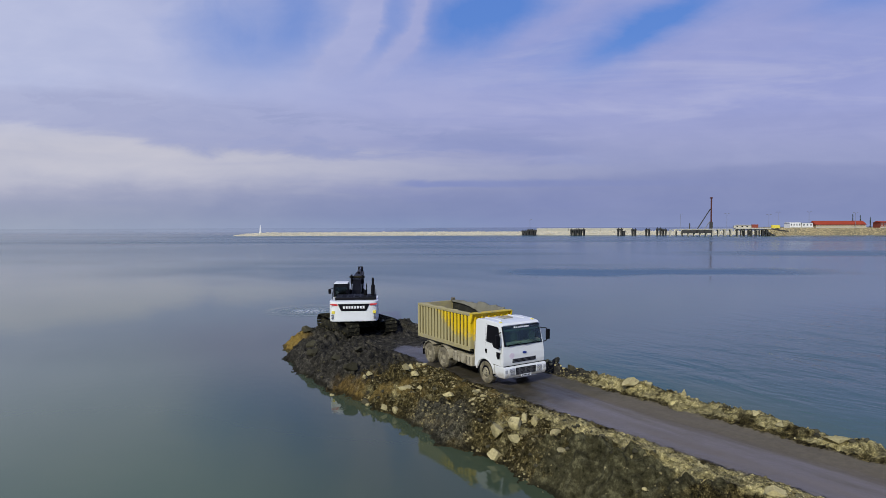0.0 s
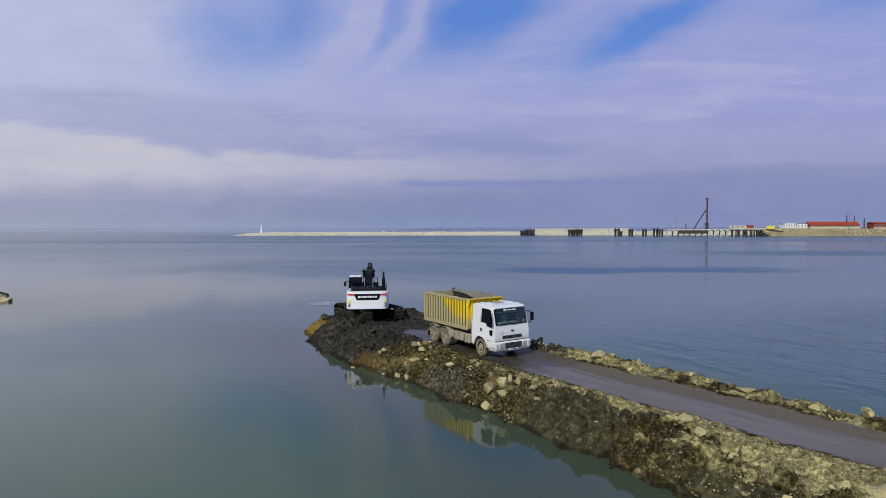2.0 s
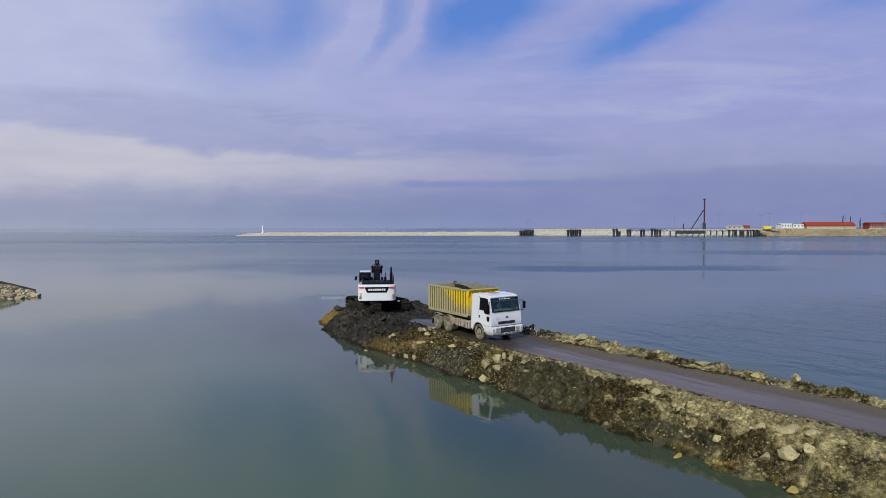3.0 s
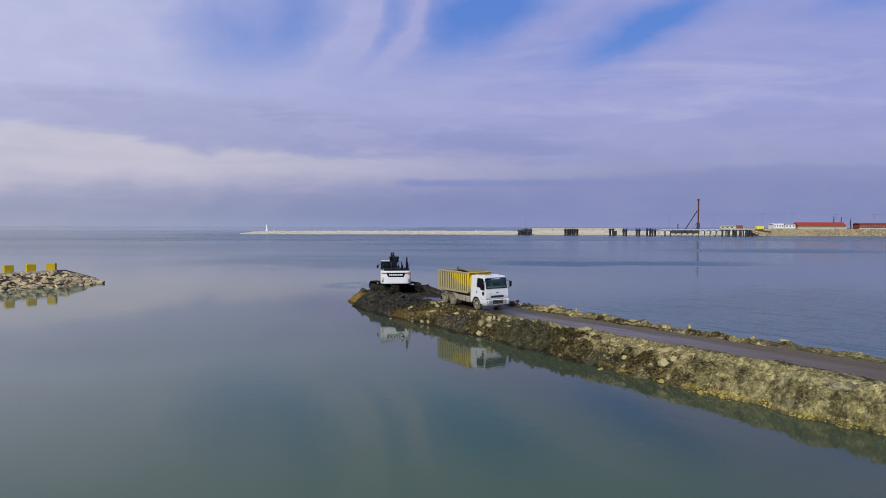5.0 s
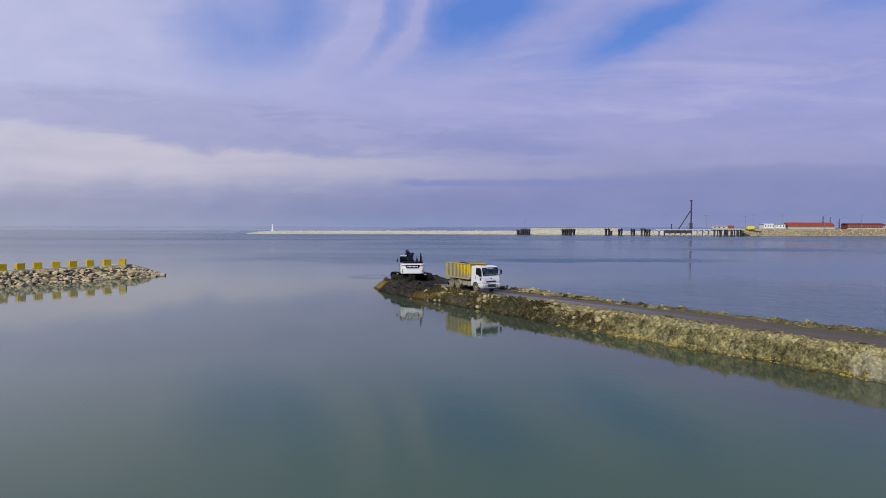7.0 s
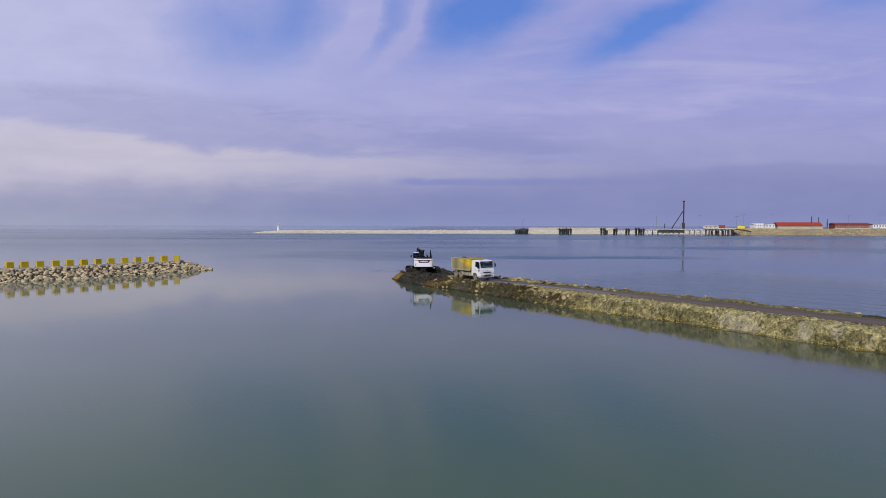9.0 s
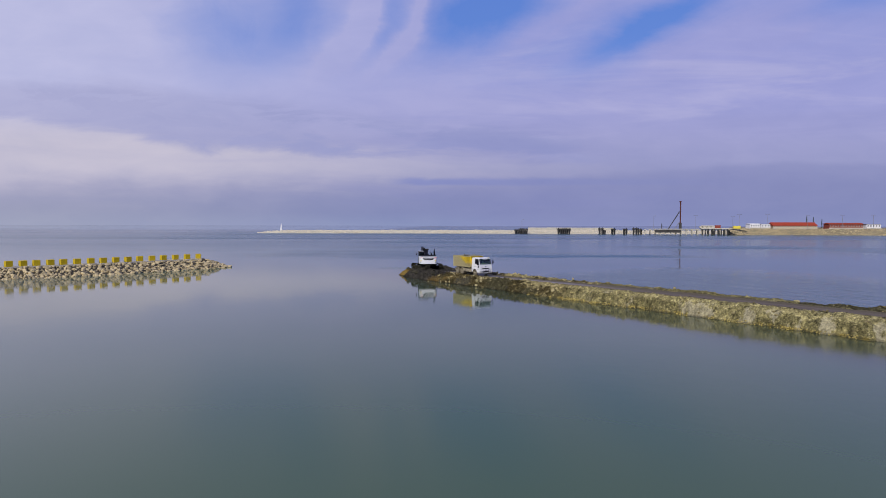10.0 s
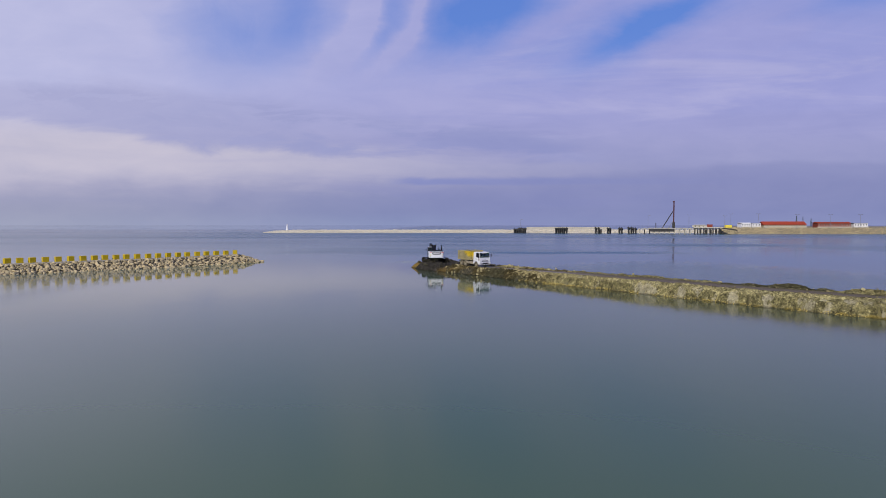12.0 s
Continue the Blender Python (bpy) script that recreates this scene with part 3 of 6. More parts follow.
MUD = (0.20, 0.17, 0.115)
M = {
    "water": water_material(),
    "earth": earth_material(),
    "rock_pale": material("pale_limestone", (0.38, 0.33, 0.17), 0.9, vary=0.45, scale=2.0, bump=0.6, bump_scale=14, per_piece=0.3, dirt=(0.17, 0.145, 0.078), dirt_at=0.54),
    "rock_dark": material("muddy_stone", (0.060, 0.055, 0.034), 0.85, vary=0.4, scale=2.5, bump=0.6, bump_scale=18, per_piece=0.4),
    "rock_tan": material("tan_rubble", (0.21, 0.178, 0.088), 0.88, vary=0.35, scale=3.0, bump=0.5, bump_scale=18, per_piece=0.4),
    "rock_ochre": material("ochre_weedy_stone", (0.36, 0.29, 0.085), 0.8, vary=0.4, scale=3.0, bump=0.5, bump_scale=18, per_piece=0.3),
    "armour": material("armour_limestone", (0.42, 0.35, 0.205), 0.9, vary=0.3, scale=0.8, bump=0.5, bump_scale=8, per_piece=0.45),
    "armour_far": material("far_armour_limestone", (0.58, 0.53, 0.41), 0.9, vary=0.2, scale=0.3, per_piece=0.22),
    "concrete": material("pale_concrete", (0.46, 0.43, 0.35), 0.85, vary=0.2, scale=0.6, bump=0.2, bump_scale=20, dirt=(0.25, 0.22, 0.16)),
    "concrete_dark": material("stained_pile_concrete", (0.05, 0.048, 0.045), 0.85, vary=0.35, scale=0.7),
    "yellow_block": material("yellow_painted_concrete", (0.50, 0.36, 0.010), 0.75, vary=0.2, scale=1.2, dirt=(0.36, 0.25, 0.04), dirt_at=0.5, bump=0.2),
    "white": material("white_truck_enamel", (0.68, 0.685, 0.67), 0.3, vary=0.03, scale=1.5, dirt=(0.42, 0.39, 0.33), dirt_at=0.62, coat=0.3, low_dirt=(0.3, 1.0)),
    "white_house": material("white_machine_enamel", (0.72, 0.73, 0.73), 0.35, vary=0.05, scale=1.5, dirt=(0.45, 0.42, 0.36), dirt_at=0.66, coat=0.2),
    "yellow": material("muddy_yellow_enamel", (0.72, 0.50, 0.01), 0.5, vary=0.12, scale=2.2, dirt=(0.38, 0.33, 0.165), dirt_at=0.60, bump=0.15, low_dirt=(1.25, 2.90), rear_dirt=(2.6, 4.6)),
    # panel between the ribs: mud, darkened further for the shade in the gaps
    "wall_mud_shade": material("mud_and_rib_shade_panel", (0.055, 0.042, 0.014), 0.85, vary=0.3, scale=1.6, dirt=(0.13, 0.11, 0.06), dirt_at=0.5, bump=0.3),
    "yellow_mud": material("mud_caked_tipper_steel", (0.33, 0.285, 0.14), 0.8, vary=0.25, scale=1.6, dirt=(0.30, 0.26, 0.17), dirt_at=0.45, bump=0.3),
    "tub": material("scoured_mud_crusted_steel", (0.030, 0.029, 0.023), 0.85, vary=0.4, scale=1.8, dirt=(0.10, 0.09, 0.062), dirt_at=0.56, bump=0.4),
    "load_crust": material("dried_grey_mud", (0.17, 0.16, 0.12), 0.9, vary=0.35, scale=2.5, bump=0.5, bump_scale=20),
    "chassis": material("muddy_chassis_steel", (0.07, 0.062, 0.05), 0.8, vary=0.35, scale=3, dirt=(0.18, 0.155, 0.10), dirt_at=0.45, bump=0.3),
    "tank": material("mud_splashed_tank", (0.36, 0.32, 0.23), 0.7, vary=0.3, scale=2.2, dirt=(0.22, 0.19, 0.13), dirt_at=0.48),
    "tyre": material("muddy_tyre_rubber", (0.150, 0.130, 0.088), 0.92, vary=0.3, scale=2, dirt=(0.25, 0.218, 0.145), dirt_at=0.47, bump=0.4),
    "rim": material("mud_coated_rim", (0.31, 0.275, 0.185), 0.85, vary=0.2, scale=3, dirt=(0.20, 0.175, 0.115), dirt_at=0.55),
    "black": material("black_plastic", (0.006, 0.006, 0.008), 0.6, vary=0.3, scale=4, spec=0.08),
    "black_paint": material("black_machine_enamel", (0.006, 0.006, 0.008), 0.45, vary=0.3, scale=2, dirt=(0.022, 0.020, 0.016), dirt_at=0.66, spec=0.08),
    "grey_trim": material("grey_plastic_trim", (0.13, 0.13, 0.14), 0.5, vary=0.2, scale=4),
    "glass_dark": material("cab_liner", (0.026, 0.068, 0.044), 0.6, vary=0.3, scale=3),
    "seat": material("grey_green_upholstery", (0.050, 0.072, 0.054), 0.8, vary=0.35, scale=5),
    "yellow_dull": material("dulled_yellow_enamel", (0.50, 0.36, 0.03), 0.6, vary=0.2, scale=2.0, dirt=(0.30, 0.25, 0.12), dirt_at=0.48, bump=0.2),
    "lamp": material("headlamp_lens", (0.55, 0.56, 0.58), 0.12, vary=0.15, scale=8, metal=0.4),
    "chrome": material("bright_cylinder_steel", (0.62, 0.62, 0.62), 0.22, vary=0.1, scale=5, metal=0.9),
    "red": material("red_stripe_paint", (0.55, 0.03, 0.03), 0.4, vary=0.1),
    "lime": material("yellow_sticker", (0.75, 0.62, 0.08), 0.5, vary=0.1),
    "blue": material("blue_badge", (0.02, 0.04, 0.22), 0.3, vary=0.1),
    "pink": material("faded_pink_sticker", (0.62, 0.54, 0.60), 0.5, vary=0.2, scale=12),
    "bar": material("white_print", (0.75, 0.75, 0.75), 0.5, vary=0.05),
    "track": material("muddy_track_steel", (0.016, 0.015, 0.010), 0.9, vary=0.4, scale=3, dirt=(0.085, 0.075, 0.042), dirt_at=0.52, bump=0.5),
    "steel_rust": material("rusty_red_steel", (0.075, 0.026, 0.024), 0.8, vary=0.3, scale=0.8),
    "steel_grey": material("galvanised_steel", (0.22, 0.22, 0.24), 0.5, vary=0.2, scale=1.0, metal=0.3),
    "roof_red": material("red_tile_roof", (0.30, 0.048, 0.022), 0.8, vary=0.2, scale=0.4),
    "wall_tan": material("tan_render_wall", (0.45, 0.36, 0.22), 0.85, vary=0.2, scale=0.4),
    "wall_red": material("red_brick_wall", (0.22, 0.055, 0.035), 0.85, vary=0.2, scale=0.5),
    "wall_white": material("white_render", (0.75, 0.74, 0.72), 0.8, vary=0.1, scale=0.5),
    "core": material("dark_core_fill", (0.06, 0.052, 0.036), 0.95, vary=0.3, scale=0.5),
    "land": material("packed_sandy_fill", (0.21, 0.175, 0.105), 0.95, vary=0.3, scale=0.08, dirt=(0.20, 0.18, 0.11), dirt_at=0.5),
    "leaf": material("dark_cypress", (0.03, 0.045, 0.02), 0.8, vary=0.4, scale=1.0),
}


def glass_material():
    m = bpy.data.materials.new("tinted_glass")
    m.use_nodes = True
    k = Nodes(m.node_tree)
    p = k.n("ShaderNodeBsdfPrincipled")
    p.inputs["Base Color"].default_value = (0.58, 0.82, 0.68, 1)
    p.inputs["Roughness"].default_value, p.inputs["IOR"].default_value = 0.04, 1.5
    p.inputs["Transmission Weight"].default_value = 1.0
    k.t.links.new(p.outputs[0], k.n("ShaderNodeOutputMaterial").inputs[0])
    return m


M["glass"] = glass_material()


# ---- mesh helpers ----
def mesh_object(name, bm, mat, smooth=False):
    me = bpy.data.meshes.new(name)
    bmesh.ops.recalc_face_normals(bm, faces=bm.faces)
    bm.to_mesh(me)
    bm.free()
    me.materials.append(M[mat] if isinstance(mat, str) else mat)
    if smooth:
        for q in me.polygons:
            q.use_smooth = True
    return new(name, me)


def part(name, bm, mat, parent, label="", smooth=False):
    ob = mesh_object(name, bm, mat, smooth)
    ob.parent = parent
    if label:
        tagged(ob, label)
    return ob


def thing(name, m, label, category, group=""):
    ob = new(name)
    ob.matrix_world = m
    return tagged(ob, label, category, group)


def add_box(bm, x0, x1, y0, y1, z0, z1, bevel=0.0, m=None, seg=1):
    r = bmesh.ops.create_cube(bm, size=1)
    mat = Matrix.Translation(((x0 + x1) / 2, (y0 + y1) / 2, (z0 + z1) / 2)) @ Matrix.Diagonal((abs(x1 - x0), abs(y1 - y0), abs(z1 - z0), 1))
    bmesh.ops.transform(bm, matrix=mat, verts=r["verts"])
    verts = r["verts"]
    if bevel:
        edges = list({e for v in verts for e in v.link_edges})
        out = bmesh.ops.bevel(bm, geom=edges, offset=bevel, segments=seg, affect="EDGES", profile=0.6)
        verts = list({v for f in out["faces"] for v in f.verts} | {v for v in verts if v.is_valid})
    if m is not None:
        bmesh.ops.transform(bm, matrix=m, verts=verts)
    return verts


def box(*a, **kw):
    bm = bmesh.new()
    add_box(bm, *a, **kw)
    return bm


def add_tube(bm, p, q, r, r2=None, seg=12):
    p, q = Vector(p), Vector(q)
    m = Matrix.Translation((p + q) / 2) @ (q - p).to_track_quat("Z", "Y").to_matrix().to_4x4()
    return bmesh.ops.create_cone(bm, cap_ends=True, segments=seg, radius1=r, radius2=r if r2 is None else r2, depth=(q - p).length, matrix=m)["verts"]


def tube(p, q, r, r2=None, seg=12):
    bm = bmesh.new()
    add_tube(bm, p, q, r, r2, seg)
    return bm


def pipe(points, r, seg=8):
    bm = bmesh.new()
    for p, q in zip(points, points[1:]):
        add_tube(bm, p, q, r, seg=seg)
    return bm


def lathe(profile, seg=28, axis="x"):
    """profile: (distance along the axis, radius) pairs, closed at the axis."""
    bm = bmesh.new()
    rings = []
    for a, r in profile:
        ring = []
        for i in range(seg):
            c, s = math.cos(2 * math.pi * i / seg) * r, math.sin(2 * math.pi * i / seg) * r
            ring.append(bm.verts.new((a, c, s) if axis == "x" else (c, s, a)))
        rings.append(ring)
    for A, B in zip(rings, rings[1:]):
        for i in range(seg):
            bm.faces.new((A[i], A[(i + 1) % seg], B[(i + 1) % seg], B[i]))
    bm.faces.new(rings[0])
    bm.faces.new(list(reversed(rings[-1])))
    return bm


def slab(poly, half, bevel=0.0, shift=0.0, seg=1):
    """A side outline of (y, z) points, extruded across x by half to both sides; half may be a function of z."""
    bm = bmesh.new()
    w = half if callable(half) else (lambda z: half)
    L = [bm.verts.new((shift - w(z), y, z)) for y, z in poly]
    R = [bm.verts.new((shift + w(z), y, z)) for y, z in poly]
    n = len(poly)
    bm.faces.new(L)
    bm.faces.new(list(reversed(R)))
    for i in range(n):
        bm.faces.new((L[i], R[i], R[(i + 1) % n], L[(i + 1) % n]))
    if bevel:
        bmesh.ops.recalc_face_normals(bm, faces=bm.faces)
        bmesh.ops.bevel(bm, geom=[e for e in bm.edges], offset=bevel, segments=seg, affect="EDGES", profile=0.6, clamp_overlap=True)
    return bm


def moved(bm, m):
    bmesh.ops.transform(bm, matrix=m, verts=bm.verts)
    return bm


def rock_shape(seed, level=2, cuts=11, squash=(1, 1, 0.75), depth=(0.45, 0.78)):
    """A broken stone: a ball cut by random planes. Returns vertices and triangles."""
    rnd = random.Random(seed)
    bm = bmesh.new()
    bmesh.ops.create_icosphere(bm, subdivisions=level, radius=1)
    planes = []
    for _ in range(cuts):
        n = Vector((rnd.gauss(0, 1), rnd.gauss(0, 1), rnd.gauss(0, 1))).normalized()
        planes.append((n, rnd.uniform(*depth)))
    for v in bm.verts:
        for n, h in planes:
            over = v.co.dot(n) - h
            if over > 0:
                v.co -= n * over
        v.co *= 1 + 0.05 * noise.noise(v.co * 3 + Vector((seed, 0, 0)))
        v.co = Vector((v.co.x * squash[0], v.co.y * squash[1], v.co.z * squash[2]))
    bm.verts.ensure_lookup_table()
    V = np.array([v.co[:] for v in bm.verts])
    F = np.array([[v.index for v in f.verts] for f in bm.faces])
    bm.free()
    return V, F


def scatter_mesh(name, shapes, places, mat):
    """One mesh of many stones. places: (x, y, z, size, turn, tilt)."""
    vs, fs, off = [], [], 0
    for i, (x, y, z, s, a, tl) in enumerate(places):
        V, F = shapes[i % len(shapes)]
        m = np.array(Matrix.Rotation(a, 3, "Z") @ Matrix.Rotation(tl, 3, "X"))
        vs.append((V * s) @ m.T + (x, y, z))
        fs.append(F + off)
        off += len(V)
    me = bpy.data.meshes.new(name)
    V, F = np.concatenate(vs), np.concatenate(fs)
    me.vertices.add(len(V))
    me.vertices.foreach_set("co", V.astype(np.float32).ravel())
    me.loops.add(F.size)
    me.loops.foreach_set("vertex_index", F.astype(np.int32).ravel())
    me.polygons.add(len(F))
    me.polygons.foreach_set("loop_start", np.arange(0, F.size, 3, dtype=np.int32))
    me.update(calc_edges=True)
    me.materials.append(M[mat])
    return new(name, me)


# ---- sea ----
def build_water():
    bm = bmesh.new()
    # fine near the causeway, then ever wider squares out to the horizon
    near = np.arange(-200, 201, 10.0)
    grid = [[bm.verts.new((x, y, 0)) for y in near] for x in near]
    for i in range(40):
        for j in range(40):
            bm.faces.new((grid[i][j], grid[i + 1][j], grid[i + 1][j + 1], grid[i][j + 1]))
    ring = [grid[i][0] for i in range(40)] + [grid[40][j] for j in range(40)] + [grid[i][40] for i in range(40, 0, -1)] + [grid[0][j] for j in range(40, 0, -1)]
    for q in (2.5, 4.0, 5.0, 6.0):
        wider = [bm.verts.new((v.co.x * q, v.co.y * q, 0)) for v in ring]
        for i in range(160):
            bm.faces.new((ring[i], wider[i], wider[(i + 1) % 160], ring[(i + 1) % 160]))
        ring = wider
    tagged(mesh_object("water", bm, "water"), "calm grey-green turbid sea with faint ripples", "sea", kind="structure")


build_water()


# ---- causeway ----
def lane(y, table):
    return np.interp(y, [p[0] for p in table], [p[1] for p in table])


# (y, x) of the calm side's waterline, bank top, road edges, outer crest and outer waterline, from far down the causeway to its end
SHORE = [(-130, 9.2), (-75, 1.4), (-67, -0.4), (-53, -2.3), (-45, -2.8), (-41, -2.9), (-36, -3.2), (-29, -3.8), (-23, -4.4), (-17, -4.5), (-12, -4.75), (-8, -5.0), (-4, -4.95), (-1, -5.2), (1.5, -5.4), (4.5, -5.9), (7, -6.5), (10, -6.5), (14, -6.1), (17, -5.2), (22, -4.2)]
SHELF = [(-130, 9.7), (-75, 1.9), (-67, 0.1), (-53, -1.8), (-36, -2.75), (-27, -3.3), (-21, -3.5), (-15, -3.8), (-8, -4.2), (-4, -4.25), (1.5, -4.7), (6, -5.4), (13, -5.2), (22, -3.0)]
SHELF_Z = [(-130, 1.1), (-30, 1.05), (-22, 0.8), (-16, 0.75), (-8, 0.85), (0, 0.8), (8, 0.8), (22, 0.8)]
EDGE = [(-130, 11.6), (-75, 3.9), (-67, 1.9), (-61, 0.5), (-52, -1.0), (-41, -2.0), (-30, -2.2), (-23, -2.3), (-15, -2.3), (-8, -2.6), (0, -2.5), (5, -3.0), (10, -3.4), (22, -2.4)]
EDGE_Z = [(-130, 0.1), (-30, 0.02), (-22, 0.15), (-12, 0.26), (-6, 0.22), (2, 0.18), (8, 0.12), (14, 0.1), (22, 0.0)]
NEAR = [(-130, 12.6), (-75, 4.8), (-61, 1.4), (-52, 0.0), (-41, -1.0), (-30, -1.2), (-22, -1.3), (-15, -1.5), (-5, -1.8), (4, -2.0), (22, -2.0)]
FAR = [(-130, 17.2), (-75, 8.9), (-61, 5.6), (-52, 4.4), (-41, 3.7), (-30, 3.2), (-20, 3.0), (-10, 2.9), (0, 2.7), (10, 2.4), (22, 2.2)]
ROAD_Z = [(-130, 1.65), (-40, 1.6), (-26, 1.5), (-16, 1.3), (-6, 1.12), (22, 1.08)]


@functools.lru_cache(maxsize=4000)
def section(y):
    """What one cross-section of the causeway needs: its corner places and heights."""
    xs, xsh, xe, xn, xf = (float(lane(y, t)) for t in (SHORE, SHELF, EDGE, NEAR, FAR))
    zr = float(lane(y, ROAD_Z))
    sway = 0.5 * noise.noise(Vector((0.3, y * 0.45, 9))) + 0.25 * noise.noise(Vector((0.3, y * 1.4, 3)))
    mound = max(0.0, noise.noise(Vector((2.3, y * 0.23, 5)))) * (0.8 if y < -38 else 0.25)
    crest = zr + (0.26 if y > -14 else 0.14) + 0.2 * noise.noise(Vector((1.1, y * 0.7, 2))) + mound
    X = [xs - 4 + sway, xs + sway, xsh + sway * 0.7, xe + sway * 0.3, xn, xf, xf + 0.55, xf + 1.05, xf + 2.3, xf + 6]
    Z = [-2.2, 0.0, float(lane(y, SHELF_Z)), zr + float(lane(y, EDGE_Z)), zr, zr, crest, crest - 0.15, 0.0, -2.2]
    return xs, xsh, xe, xn, xf, X, Z


def causeway_height(x, y):
    xs, xsh, xe, xn, xf, X, Z = section(y)
    big = noise.fractal(Vector((x * 0.55, y * 0.55, 1.7)), 0.9, 2.0, 4)
    cl = noise.fractal(Vector((x * 2.1, y * 2.1, 4.1)), 0.8, 2.0, 4)
    clod = noise.fractal(Vector((x * 6.0, y * 6.0, 7.1)), 0.7, 2.0, 3)
    ridge = 0.5 - abs(noise.noise(Vector((x * 1.5 + 0.3 * cl, y * 1.5, 2.9)))) - 0.5 * abs(noise.noise(Vector((x * 3.4, y * 3.4, 6.2))))
    z = Z[-1]
    for i in range(len(X) - 1):
        if x < X[i + 1]:
            z = Z[i] + (Z[i + 1] - Z[i]) * min(1, max(0, (x - X[i]) / (X[i + 1] - X[i])))
            break
    # the outer end falls off into the sea
    end = 20.6 - 0.10 * (x + 0.6) ** 2 + 0.5 * noise.noise(Vector((x * 0.8, 3.3, 1)))
    if y > end - 2.0:
        q = end - y
        z = min(z, -2.2 + 2.2 * min(1, max(0, (q + 4) / 4)) + (0.8 * min(1, q / 0.9) + 0.35 * min(1, max(0, (q - 0.9) / 1.1)) if q > 0 else 0))
    on_road = min(1, max(0, (x - xn) / 0.7)) * min(1, max(0, (xf - x) / 0.6))
    if y > 9:
        on_road *= max(0.2, 1 - (y - 9) / 5)
    rough = (1 - on_road) * (0.45 + 0.55 * min(1.0, max(0.0, abs(z - 0.02) / 0.4)))
    soft = 1.0 - 0.12 * min(1.0, max(0.0, (-y - 20) / 6))
    # the gravel along the track's edge and the outer berm lie finer than the tipped slopes
    strip = min(1.0, max(0.0, (x - xe + 0.7) / 0.6)) if y < 6 else 0.0
    heap = math.exp(-((y - 10) / 6.0) ** 4)
    z += rough * ((0.26 - 0.10 * strip) * big + (0.17 - 0.08 * strip) * cl * soft + (0.10 - 0.055 * heap) * clod * soft + 0.36 * ridge * soft * (1.0 - 0.72 * strip)) + on_road * 0.010 * cl
    lumps = math.exp(-((y - 9) / 5.0) ** 2) * (1 - on_road) if x < xn and z > 0.1 else 0.0
    # a load of dredged mud tipped over the calm side's slope: it bulges out and stands in lumps
    load = math.exp(-((y + 9.8) / 3.5) ** 4) * min(1.0, max(0.0, (xe - 0.15 - x) / 0.9)) * min(1.0, max(0.0, (x - xs - 0.2) / 0.8))
    if load > 0.01:
        z += load * (0.26 + 0.75 * max(-0.3, 0.30 - 1.3 * abs(noise.noise(Vector((x * 1.1 + 0.3 * cl, y * 1.1, 5.3)))) - 0.5 * abs(noise.noise(Vector((x * 2.6, y * 2.6, 1.3))))))
    z += lumps * (0.60 * max(-0.25, 0.35 - abs(noise.noise(Vector((x * 0.9 + 0.2 * cl, y * 0.9, 8.3)))) * 1.6) + 0.40 * max(-0.2, 0.28 - abs(noise.noise(Vector((x * 2.0, y * 2.0 + 0.2 * cl, 3.7)))) * 1.3))
    z -= on_road * 0.03 * (math.exp(-((x - xn - 1.0) / 0.35) ** 2) + math.exp(-((x - xn - 3.1) / 0.35) ** 2))
    return z, on_road, big


